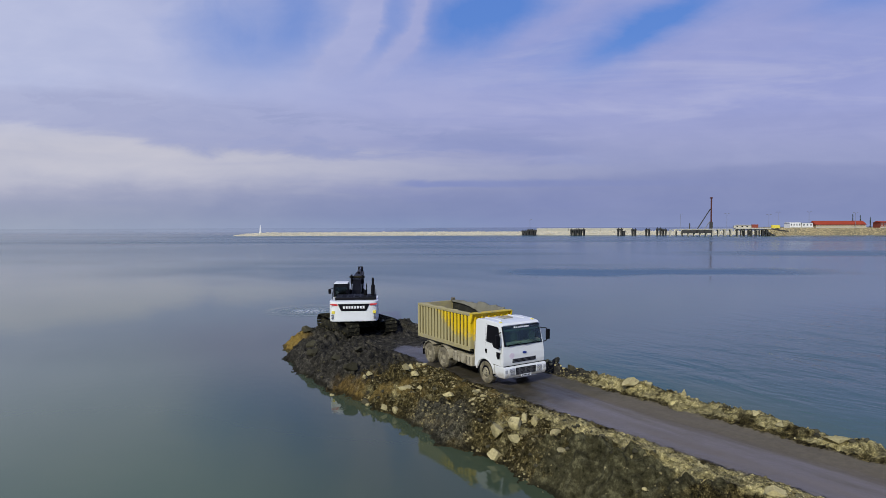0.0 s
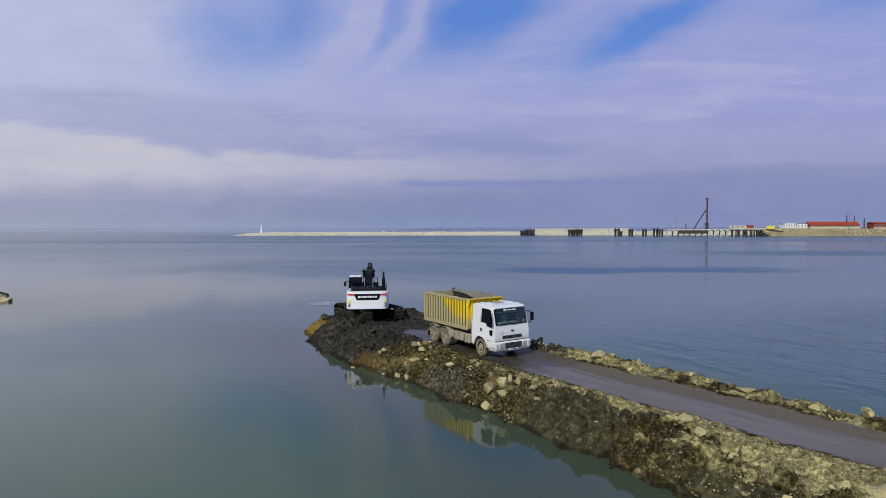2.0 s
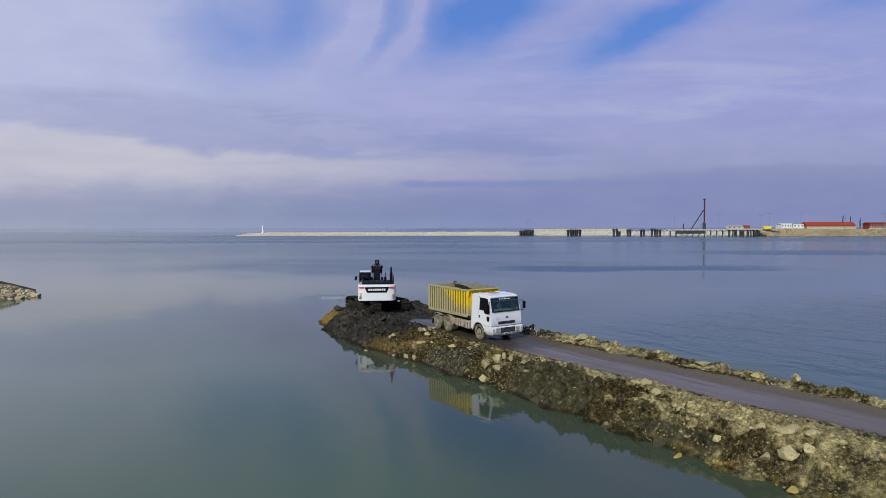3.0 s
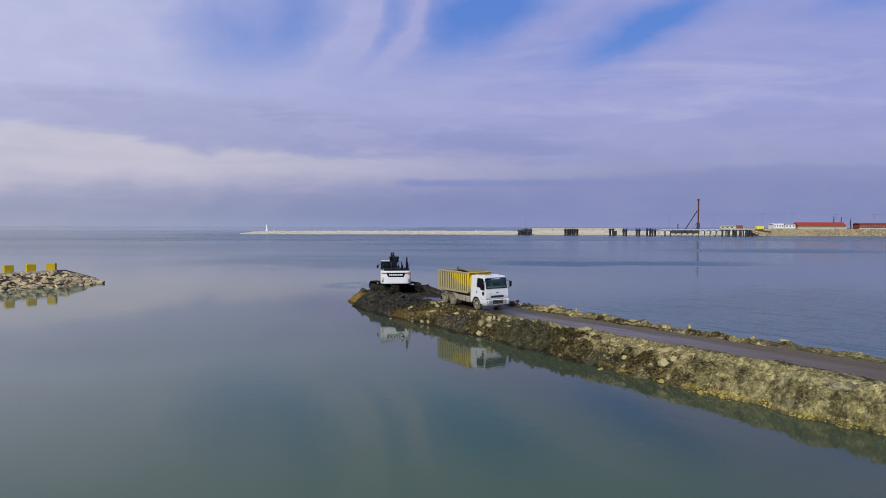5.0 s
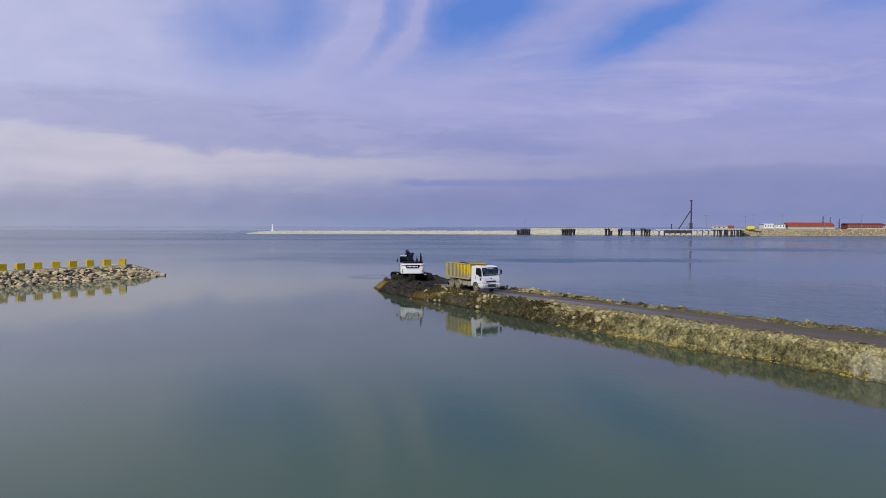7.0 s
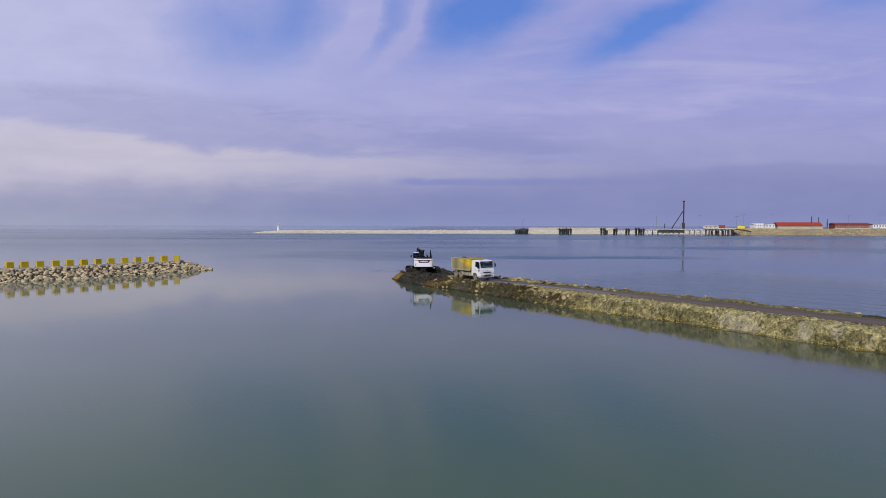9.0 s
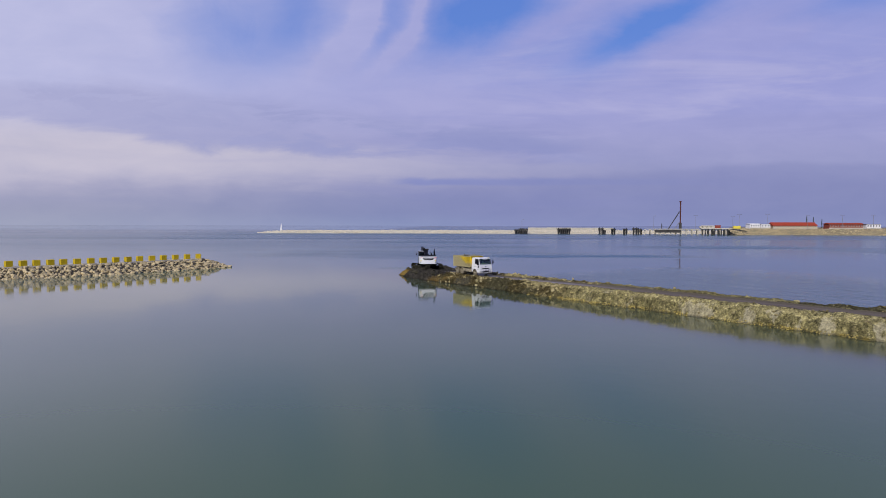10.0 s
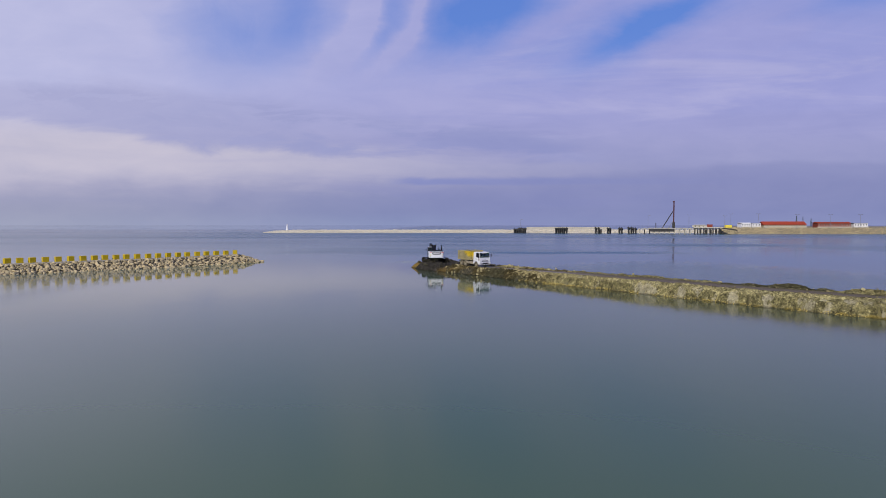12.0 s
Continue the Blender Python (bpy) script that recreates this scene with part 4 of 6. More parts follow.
def build_causeway():
    ys = np.concatenate([np.arange(-125, -60, 0.5), np.arange(-60, -36, 0.2), np.arange(-36, -22, 0.11), np.arange(-22, 20, 0.075), np.arange(20, 22.7, 0.15)])
    us = np.concatenate([np.arange(-3.5, -0.6, 0.25), np.arange(-0.6, 4.6, 0.07), np.arange(4.6, 8.0, 0.14), np.arange(8.0, 12.5, 0.11), np.arange(12.5, 15, 0.4)])
    V, C, nx = [], [], len(us)
    for y in ys:
        y = float(y)
        xs, xsh, xe, xn, xf, X, Z = section(y)
        berm = 0.3 * noise.noise(Vector((0, y * 0.3, 8)))
        heap, tipm = math.exp(-((y - 9.5) / 5.5) ** 2), math.exp(-((y + 9.8) / 3.7) ** 2)
        for u in us:
            x = xs + float(u)
            z, road, big = causeway_height(x, y)
            V.append((x, y, z))
            # pale rubble caps the calm side from the truck outwards; dredged mud was dumped in heaps
            if x > xf:
                pale = 0.56 if y > -16 else 0.34
                mud = 0.75 * math.exp(-((y + 0.5) / 2.6) ** 2) + (0.75 if y > 6 else 0.05 if y > -16 else 0.30) + 0.6 * math.exp(-((y + 53) / 6) ** 4) + berm
            else:
                strip = math.exp(-((x - xe - 0.3) / 0.6) ** 2) * min(1, max(0, (-y - 3) / 4))
                pale = 0.22 + 0.12 * math.exp(-((y + 4) / 5) ** 2) + 1.0 * strip + 0.30 * min(1, max(0, (-y - 12) / 8)) - 0.14 * min(1, max(0, (-y - 23) / 4))
                mud = 0.95 * heap + 1.0 * tipm * (0.78 if x < xe - 0.45 else 0.0) + 0.95 * math.exp(-((y + 16.8) / 1.9) ** 2) * (1 if z < 0.75 else 0)
                if x < xsh + 0.6:
                    mud = max(mud, 0.35 * math.exp(-((y + 2) / 3) ** 2))
                if x > xe + 0.5 and y < -20:
                    mud = max(mud, 0.5)
            if y > 12:
                mud = max(mud, 0.8)
            if y > 5:
                road *= min(1.0, max(0.0, 1.0 - (y - 5) / 7 + 0.9 * noise.noise(Vector((x * 0.9, y * 0.35, 6.6)))))
            C.append((road, pale, min(1, max(0, mud)), min(1.0, max(0.0, (x - xn) / (xf - xn)))))
    F = [(j * nx + i, j * nx + i + 1, (j + 1) * nx + i + 1, (j + 1) * nx + i) for j in range(len(ys) - 1) for i in range(nx - 1)]
    me = bpy.data.meshes.new("ground")
    me.from_pydata(V, [], F)
    a = me.color_attributes.new("soil", "FLOAT_COLOR", "POINT")
    a.data.foreach_set("color", np.array(C, np.float32).ravel())
    me.materials.append(M["earth"])
    me.polygons.foreach_set("use_smooth", np.ones(len(F), bool))
    tagged(new("ground", me), "narrow causeway of dumped mud and rubble with a wet grey track", "causeway", kind="structure")


build_causeway()

SHAPES = [rock_shape(i, 2, 9, (1.1, 0.95, 0.8), (0.38, 0.72)) for i in range(14)]
SHAPES_FINE = [rock_shape(40 + i, 3, 12, (1.1, 0.95, 0.85), (0.44, 0.78)) for i in range(8)]
PEBBLES = [rock_shape(80 + i, 1, 7, (1.1, 0.9, 0.75), (0.4, 0.75)) for i in range(8)]


def stones_on_bank(count, seed, sizes, where):
    rnd, out = random.Random(seed), []
    while len(out) < count:
        y, side = rnd.uniform(*where["y"]), rnd.random()
        if side < where["near"]:
            x = rnd.uniform(lane(y, SHORE) - 0.1, lane(y, NEAR) + 0.1)
        else:
            x = lane(y, FAR) + rnd.uniform(-0.1, 1.6)
        clump = noise.noise(Vector((x * 0.8, y * 0.5, where.get("k", 0))))
        if clump < where.get("clump", -1) or y > 20.2 or (where.get("k") != 3 and -14 < y < -7.5 and x < lane(y, EDGE) - 0.2 and rnd.random() < 0.88):
            continue
        z = causeway_height(x, y)[0]
        if z < -0.1:
            continue
        s = sizes[0] * (sizes[1] / sizes[0]) ** (rnd.random() ** 1.8)
        out.append((x, y, z + s * 0.18, s, rnd.uniform(0, 6.3), rnd.gauss(0, 0.5)))
    return out


def build_rubble():
    for name, mat, n, sizes, where, label in (
        ("tan_rubble", "rock_tan", 6500, (0.02, 0.085), {"y": (-38, 4), "near": 0.72, "clump": -0.2, "k": 1}, "tan broken rubble strewn along the causeway banks"),
        ("pale_rubble", "rock_pale", 800, (0.025, 0.11), {"y": (-36, 4), "near": 0.75, "clump": 0.12, "k": 6}, "pale limestone chips strewn over the causeway banks"),
        ("muddy_rubble", "rock_dark", 620, (0.03, 0.15), {"y": (-15, 19), "near": 0.75, "clump": -0.15, "k": 3}, "dark mud-coated stones and clods on the banks"),
        ("far_rubble", "rock_tan", 900, (0.05, 0.20), {"y": (-95, -30), "near": 0.6, "clump": -0.1, "k": 2}, "tan stones along the older stretch of bank"),
    ):
        tagged(scatter_mesh(name, PEBBLES, stones_on_bank(n, hash(len(name)) + n, sizes, where), mat), label, "rubble", kind="stuff")
    rnd = random.Random(5)
    tide = []
    for _ in range(7000):
        y = rnd.uniform(-80, -23)
        if noise.noise(Vector((0.7, y * 0.33, 4))) + 0.5 * noise.noise(Vector((0.2, y * 1.3, 8))) < -0.05:
            continue
        x = lane(y, SHORE) + rnd.uniform(-0.5, 0.55)
        z = causeway_height(x, y)[0]
        if -0.10 < z < 0.26:
            s = 0.03 + 0.075 * rnd.random() ** 2
            tide.append((x, y, z + s * 0.15, s, rnd.uniform(0, 6.3), rnd.gauss(0, 0.4)))
    tagged(scatter_mesh("weedy_rubble", PEBBLES, tide, "rock_ochre"), "yellow weed-stained stones along the waterline", "rubble", kind="stuff")


build_rubble()


def boulder(i, x, y, size, mat, label, turn=0.0, sink=0.25, stretch=(1, 1, 1)):
    V, F = (SHAPES if mat == "rock_dark" else SHAPES_FINE)[i % 8]
    me = bpy.data.meshes.new("boulder")
    me.from_pydata((V * size * np.array(stretch)).tolist(), [], F.tolist())
    me.materials.append(M[mat])
    ob = new("boulder", me)
    ob.matrix_world = Matrix.Translation((x, y, causeway_height(x, y)[0] + size * stretch[2] * (0.7 - sink) * 0.8)) @ Matrix.Rotation(turn, 4, "Z")
    tagged(ob, label, "boulder", "boulders on the causeway")


PALE_LABEL, MUD_LABEL = "pale limestone boulder half sunk in the rubble bank", "mud-smeared stone lying on the causeway bank"
for i, (x, y, s, st) in enumerate([
    (-4.3, -4.8, 0.40, (0.8, 1, 1.4)), (-3.85, -5.4, 0.30, (1, 1, 1.2)), (-4.75, -5.3, 0.42, (1.1, 1, 0.9)), (-3.4, -5.3, 0.24, (0.7, 0.9, 1.5)), (-3.1, -5.5, 0.24, (0.8, 1, 1.3)), (-4.3, -5.8, 0.24, (1, 1, 1)),
    (-4.2, -1.4, 0.22, (1.2, 1, 0.8)), (-3.45, -2.2, 0.22, (1.1, 1, 0.8)), (-3.2, -2.5, 0.17, (1, 1, 1)), (-4.6, 1.5, 0.27, (1.6, 1, 0.7)), (-5.6, 1.9, 0.25, (0.9, 1, 1.1)), (-5.4, 1.1, 0.22, (1, 1, 1)), (-4.1, 1.2, 0.20, (1.2, 1, 0.8)), (-3.75, 3.2, 0.25, (0.9, 1, 1.1)), (-3.45, 2.7, 0.24, (1.3, 1, 0.8)), (-3.3, 3.45, 0.22, (1, 1, 1.1)),
    (-2.65, 3.2, 0.17, (1, 1, 1)), (-2.85, 3.5, 0.16, (1.2, 1, 0.9)), (-3.55, -0.4, 0.27, (1.3, 1, 0.8)), (-3.0, -1.7, 0.24, (1.2, 1, 0.8)), (-2.75, -1.5, 0.20, (1, 1, 1.1)), (-5.2, 4.7, 0.20, (1, 1, 0.9)), (-4.85, 4.9, 0.20, (1.1, 1, 0.9)), (-6.6, 5.6, 0.18, (1, 1, 0.9)), (-3.05, 2.5, 0.15, (1, 1, 1)), (-5.9, 3.0, 0.14, (1, 1, 1)),
    (3.15, -4.8, 0.52, (1.2, 1, 0.8)), (3.35, -5.6, 0.26, (1, 1, 0.8)), (3.5, -7.2, 0.22, (0.8, 0.8, 1.2)), (3.2, -13.0, 0.40, (1.3, 0.9, 0.7)), (3.2, -15.7, 0.26, (1.2, 1, 0.8)), (3.35, -17.4, 0.36, (0.6, 1.7, 0.95)), (4.0, -23.3, 0.38, (2.0, 1, 0.5)),
    (-2.75, -20.2, 0.48, (1.25, 1, 0.75)), (-3.4, -20.5, 0.50, (1.1, 1, 0.85)), (-2.7, -20.9, 0.36, (1, 1, 0.8)), (-3.3, -21.1, 0.34, (1, 1, 0.9)), (-3.9, -20.0, 0.25, (1, 1, 0.9)), (-3.0, -19.3, 0.24, (1, 1, 0.9)),
    (-3.3, -6.9, 0.34, (1.4, 0.9, 0.8)), (-4.1, -8.0, 0.18, (1, 1, 0.8)), (-3.0, -15.0, 0.26, (1.2, 1, 0.8)), (-2.6, -14.1, 0.26, (1.2, 1, 0.7)), (-3.3, -16.3, 0.24, (1, 1, 0.9)), (-4.0, -18.3, 0.22, (1, 1, 0.9)),
    (3.4, -10.2, 0.2, (1, 1, 0.8)), (3.2, -11.2, 0.18, (1, 1, 0.8)), (3.6, -21.5, 0.2, (1, 1, 0.8)), (5.6, -52.5, 0.4, (1, 1, 0.7)), (4.9, -47, 0.35, (1.3, 1, 0.7)), (6.5, -63, 0.4, (1, 1, 1)), (3.9, -33.5, 0.25, (1, 1, 0.8)),
]):
    boulder(i, x, y, s * (0.78 if s > 0.3 else 0.95), "rock_pale", PALE_LABEL, turn=i * 1.7, stretch=st)
for i, (x, y, s) in enumerate([(-5.3, 6.2, 0.4), (-4.9, 9.0, 0.35), (-5.4, 11.5, 0.42), (-4.0, 8.0, 0.3), (-5.8, 3.4, 0.3), (-4.9, -9.6, 0.3), (-4.4, -12.2, 0.28), (-4.7, -16.4, 0.33), (3.7, -0.6, 0.28), (3.9, 0.7, 0.3), (3.4, 1.6, 0.24), (3.9, -2.0, 0.25), (-4.6, 13.8, 0.4), (-3.6, 17.6, 0.4)]):
    boulder(i + 3, x, y, s, "rock_dark", MUD_LABEL, turn=i * 2.1)
for i, (x, y, s) in enumerate([(-4.95, -17.35, 0.33), (-4.55, -21.2, 0.2), (-4.35, -24.5, 0.2)]):
    boulder(i + 5, x, y, s, "rock_ochre", "yellow weed-stained boulder at the waterline", turn=i * 1.3, sink=0.45)


# ---- tipper truck ----
def wheel(parent, x, y, side, dual=False):
    """side: -1 or 1, the way its outer face looks."""
    hub = thing("wheel", Matrix.Translation((x, y, 0.52)), "", "")
    hub.parent = parent
    hub.matrix_parent_inverse.identity()
    hub.matrix_basis = Matrix.Translation((x, y, 0.52))
    for key in list(hub.keys()):
        del hub[key]
    w = 0.62 if dual else 0.30
    o = side
    tyre = lathe([(-o * w, 0.28), (-o * w, 0.46), (-o * (w - 0.05), 0.515), (-o * 0.05, 0.515), (0, 0.47), (o * 0.012, 0.40), (0, 0.31), (-o * 0.04, 0.285)], 40)
    for i in range(40):
        a = 2 * math.pi * i / 40
        m = Matrix.Rotation(a, 4, "X") @ Matrix.Translation((-o * 0.16, 0, 0.518))
        add_box(tyre, -0.12, 0.12, -0.02, 0.02, -0.012, 0.012, m=m)
    part("tyre", tyre, "tyre", hub)
    if dual or side and y > 2:
        rim = lathe([(-o * 0.2, 0.29), (-o * 0.03, 0.29), (-o * 0.045, 0.26), (-o * 0.16, 0.22), (-o * 0.17, 0.13), (-o * 0.04, 0.12), (-o * 0.02, 0.07)], 28)
    else:
        rim = lathe([(-o * 0.2, 0.29), (-o * 0.02, 0.29), (-o * 0.035, 0.26), (-o * 0.07, 0.235), (o * 0.03, 0.17), (o * 0.035, 0.11), (o * 0.07, 0.09), (o * 0.08, 0.03)], 28)
    part("rim", rim, "rim", hub)
    for i in range(10):
        a = 2 * math.pi * i / 10
        r = 0.145 if y < 2 else 0.17
        xo = o * 0.04 if y < 2 else -o * 0.165
        part("wheel_nut", tube((xo - o * 0.01, math.cos(a) * r, math.sin(a) * r), (xo + o * 0.03, math.cos(a) * r, math.sin(a) * r), 0.018, seg=6), "chassis", hub)
    return hub


def build_truck():
    T = thing("tipper_truck", Matrix.Translation((0, 0, 1.1)), "white six-wheel tipper truck with muddy yellow ribbed body on wet track", "truck")
    arch = [(0.62 * math.cos(a), 0.50 + 0.62 * math.sin(a)) for a in np.linspace(0.25, math.pi - 0.25, 9)]
    cab_w = lambda z: 1.235 - 0.10 * max(0, z - 1.6) / 1.35
    profile = [(-1.30, 0.98), (-1.335, 1.2), (-1.325, 1.5), (-1.27, 1.90), (-1.05, 2.78), (-0.96, 2.88), (-0.6, 2.94), (0.3, 2.96), (0.72, 2.93), (0.86, 2.84), (0.88, 0.62), *arch, (-0.70, 0.98)]
    cab = part("cab", slab(profile, cab_w, 0.035, seg=2), "white", T, "white enamelled cab shell")
    # windscreen: liner, pane, seal, wipers
    def on_screen(x, s, out=0.0):
        y, z = -1.27 + 0.22 * s, 1.90 + 0.88 * s
        return Vector((x, y - 0.966 * out, z + 0.257 * out))
    def screen_quad(x0, x1, s0, s1, out, thick=0.012, bow=0.03):
        bm = bmesh.new()
        cols = 8
        grid = []
        for layer in (0, 1):
            rows = []
            for s in (s0, s1):
                rows.append([bm.verts.new(on_screen(x0 + (x1 - x0) * i / cols, s, out + layer * thick + bow * (1 - (2 * i / cols - 1) ** 2))) for i in range(cols + 1)])
            grid.append(rows)
        (a, b), (c, d) = grid
        for i in range(cols):
            bm.faces.new((a[i], a[i + 1], b[i + 1], b[i])); bm.faces.new((c[i], d[i], d[i + 1], c[i + 1]))
            bm.faces.new((a[i], c[i], c[i + 1], a[i + 1])); bm.faces.new((b[i], b[i + 1], d[i + 1], d[i]))
        bm.faces.new((a[0], b[0], d[0], c[0])); bm.faces.new((a[-1], c[-1], d[-1], b[-1]))
        return bm
    # black sheet behind the whole pane, added in place of the shaded cab interior
    part("windscreen_seal_backing", screen_quad(-1.12, 1.12, -0.02, 0.97, 0.008), "black", cab, "black rubber seal, its full sheet standing in for interior shade")
    part("windscreen", screen_quad(-1.08, 1.08, 0.03, 0.93, 0.035), "glass", cab, "tinted windscreen")
    part("dashboard", screen_quad(-1.0, 1.0, 0.04, 0.19, 0.022), "tank", cab, "dusty dashboard top")
    for x0, x1, top in ((-0.78, -0.22, 0.66), (0.22, 0.80, 0.64)):
        part("seat_back", screen_quad(x0, x1, 0.19, top - 0.10, 0.021, 0.006), "seat", cab, "grey-green seat back behind the windscreen")
        part("headrest", screen_quad(x0 + 0.16, x1 - 0.16, top - 0.09, top, 0.021, 0.006), "seat", cab)
    part("inner_panel", screen_quad(-1.0, 1.0, 0.70, 0.80, 0.020, 0.006), "glass_dark", cab, "shaded rear panel of the cab")
    ring = [on_screen(0.52 + 0.20 * math.cos(a), 0.30 + 0.17 * math.sin(a), 0.060) for a in np.linspace(0, 2 * math.pi, 19)]
    part("steering_wheel", pipe(ring, 0.014, 5), "black", cab)
    for x0, x1, top in ((-0.55, -0.35, 0.25), (-0.1, 0.12, 0.23), (0.75, 0.92, 0.26)):
        part("dash_item", screen_quad(x0, x1, 0.17, top, 0.036, 0.006), "load_crust", cab)
    for x0 in (-0.95, 0.05):
        part("wiper", pipe([on_screen(x0, -0.03, 0.075), on_screen(x0 + 0.75, 0.10, 0.085)], 0.013, 6), "black", cab)
    xs = [-0.42, -0.30, -0.16, -0.04, 0.06, 0.17, 0.28, 0.39]
    for i, xx in enumerate(xs):
        part("print_bar", screen_quad(xx - 0.05, xx + 0.045, 0.845, 0.905 if i % 3 else 0.925, 0.06, 0.004), "bar", cab)
    sun_visor = slab([(-1.07, 2.77), (-1.11, 2.81), (-0.99, 2.90), (-0.94, 2.88)], 1.06, 0.01)
    part("sun_visor", sun_visor, "white", cab)
    # front: grille slot, badge, bumper, lamps, plate
    part("upper_grille", box(-0.70, 0.70, -1.352, -1.30, 1.12, 1.30, bevel=0.02), "grey_trim", cab, "dark slotted upper grille")
    for z in (1.155, 1.21, 1.265):
        part("grille_bar", box(-0.67, 0.67, -1.366, -1.345, z - 0.016, z + 0.016, bevel=0.004), "black", cab)
    bm = lathe([(0, 0.01), (0.0, 1.0), (0.3, 1.0), (0.5, 0.9), (0.5, 0.01)], 24, axis="z")
    part("badge", moved(bm, Matrix.Translation((0.02, -1.325, 1.535)) @ Matrix.Rotation(math.pi / 2, 4, "X") @ Matrix.Diagonal((0.115, 0.055, 0.06, 1))), "blue", cab, "plain oval blue badge")
    disc = lathe([(0, 0.01), (0, 1.0), (0.5, 0.96), (0.5, 0.01)], 20, axis="z")
    part("sticker", moved(disc, Matrix.Translation((-0.72, -1.328, 1.45)) @ Matrix.Rotation(math.pi / 2, 4, "X") @ Matrix.Diagonal((0.15, 0.13, 0.02, 1))), "pink", cab, "faded round pink sticker")
    bump = [(-1.40, 0.46), (-1.46, 0.60), (-1.45, 0.93), (-1.33, 0.985), (-0.72, 0.985), (-0.70, 0.60), (-0.86, 0.44)]
    bumper = part("bumper", slab(bump, lambda z: 1.25 if z > 0.55 else 1.20, 0.04, seg=2), "white", T, "white front bumper splashed with mud")
    part("lower_grille", box(-0.60, 0.60, -1.475, -1.43, 0.585, 0.905, bevel=0.03), "black", bumper, "black mesh lower grille")
    for i in range(6):
        z = 0.62 + i * 0.046
        part("grille_bar", box(-0.57, 0.57, -1.486, -1.47, z, z + 0.012), "grey_trim", bumper)
    for s in (-1, 1):
        part("headlamp", box(s * 0.80 - 0.16, s * 0.80 + 0.16, -1.475, -1.42, 0.60, 0.90, bevel=0.05, seg=2), "lamp", bumper, "clear headlamp lens")
        part("corner_lamp", box(s * 1.13 - 0.10, s * 1.13 + 0.10, -1.468, -1.35, 0.66, 0.88, bevel=0.04), "lamp", bumper, "clear corner lamp")
        for q, zq in ((0.74, 0.80), (0.88, 0.79), (0.84, 0.67)):
            part("lamp_ring", tube((s * q, -1.486, zq), (s * q, -1.472, zq), 0.058, seg=16), "grey_trim", bumper)
            part("lamp_lens", tube((s * q, -1.494, zq), (s * q, -1.484, zq), 0.038, seg=14), "lamp", bumper)
        part("fog_lamp", tube((s * 0.95, -1.44, 0.56), (s * 0.95, -1.40, 0.56), 0.055, seg=14), "lamp", bumper)
    part("number_plate", box(-0.30, 0.30, -1.478, -1.45, 0.475, 0.575, bevel=0.006), "bar", bumper, "white number plate with plain dark bars")
    for i in range(6):
        part("print_bar", box(-0.25 + i * 0.085, -0.19 + i * 0.085, -1.484, -1.476, 0.495, 0.555), "black", bumper)
    part("bumper_step", box(-0.62, 0.62, -1.50, -1.42, 0.44, 0.468, bevel=0.008), "grey_trim", bumper)
    part("seam", box(-1.21, 1.21, -1.352, -1.30, 0.982, 1.0), "black", cab)
    # doors, side glass, mirrors
    for s in (-1, 1):
        def side_quad(pts, out, thick=0.012):
            bm = bmesh.new()
            A = [bm.verts.new((s * (cab_w(z) + out), y, z)) for y, z in pts]
            B = [bm.verts.new((s * (cab_w(z) + out + thick), y, z)) for y, z in pts]
            n = len(pts)
            bm.faces.new(A); bm.faces.new(list(reversed(B)))
            for i in range(n):
                bm.faces.new((A[i], B[i], B[(i + 1) % n], A[(i + 1) % n]))
            return bm
        door = part("door", side_quad([(-1.14, 1.0), (-1.20, 1.80), (-0.97, 2.72), (-0.84, 2.80), (-0.02, 2.82), (0.02, 2.74), (0.02, 1.12), (-0.24, 1.10), (-0.50, 1.02)], 0.004, 0.012), "white", cab)
        # black sheets here stand in for the shaded cab interior behind the windows
        part("window_frame", side_quad([(-1.10, 1.84), (-0.93, 2.66), (-0.83, 2.73), (-0.10, 2.75), (-0.06, 2.68), (-0.06, 1.96), (-0.52, 1.94), (-0.62, 1.78), (-1.0, 1.74)], 0.017, 0.006), "black", door, "black window surround backed by a sheet for interior shade")
        part("side_window", side_quad([(-1.04, 1.88), (-0.90, 2.61), (-0.81, 2.68), (-0.14, 2.70), (-0.11, 2.0), (-0.55, 1.98), (-0.66, 1.82)], 0.026, 0.006), "black" if s < 0 else "glass", door, "side window with the cab's inner shade painted black" if s < 0 else "tinted side window")
        part("door_handle", side_quad([(-0.14, 1.44), (-0.14, 1.62), (-0.04, 1.62), (-0.04, 1.44)], 0.018, 0.02), "black", door, "black recessed door handle")
        part("quarter_window", side_quad([(-1.10, 1.32), (-1.16, 1.62), (-0.86, 1.60), (-0.88, 1.38), (-0.96, 1.28)], 0.018, 0.008), "black", door, "black lower corner panel")
        part("seam", side_quad([(0.03, 0.75), (0.03, 2.8), (0.05, 2.8), (0.05, 0.75)], 0.003, 0.006), "black", cab)
        part("seam", side_quad([(-1.1, 0.99), (-0.62, 0.99), (-0.62, 1.01), (-1.1, 1.01)], 0.003, 0.006), "black", cab)
        flare = bmesh.new()
        for a0, a1 in zip(np.linspace(0.1, math.pi - 0.1, 12), np.linspace(0.1, math.pi - 0.1, 12)[1:]):
            for r0, r1 in ((0.64, 0.71),):
                pts = [(r * math.cos(a), 0.50 + r * math.sin(a)) for r, a in ((r0, a0), (r0, a1), (r1, a1), (r1, a0))]
                A = [flare.verts.new((s * 1.22, y, z)) for y, z in pts]
                B = [flare.verts.new((s * 1.262, y, z)) for y, z in pts]
                flare.faces.new(A); flare.faces.new(B)
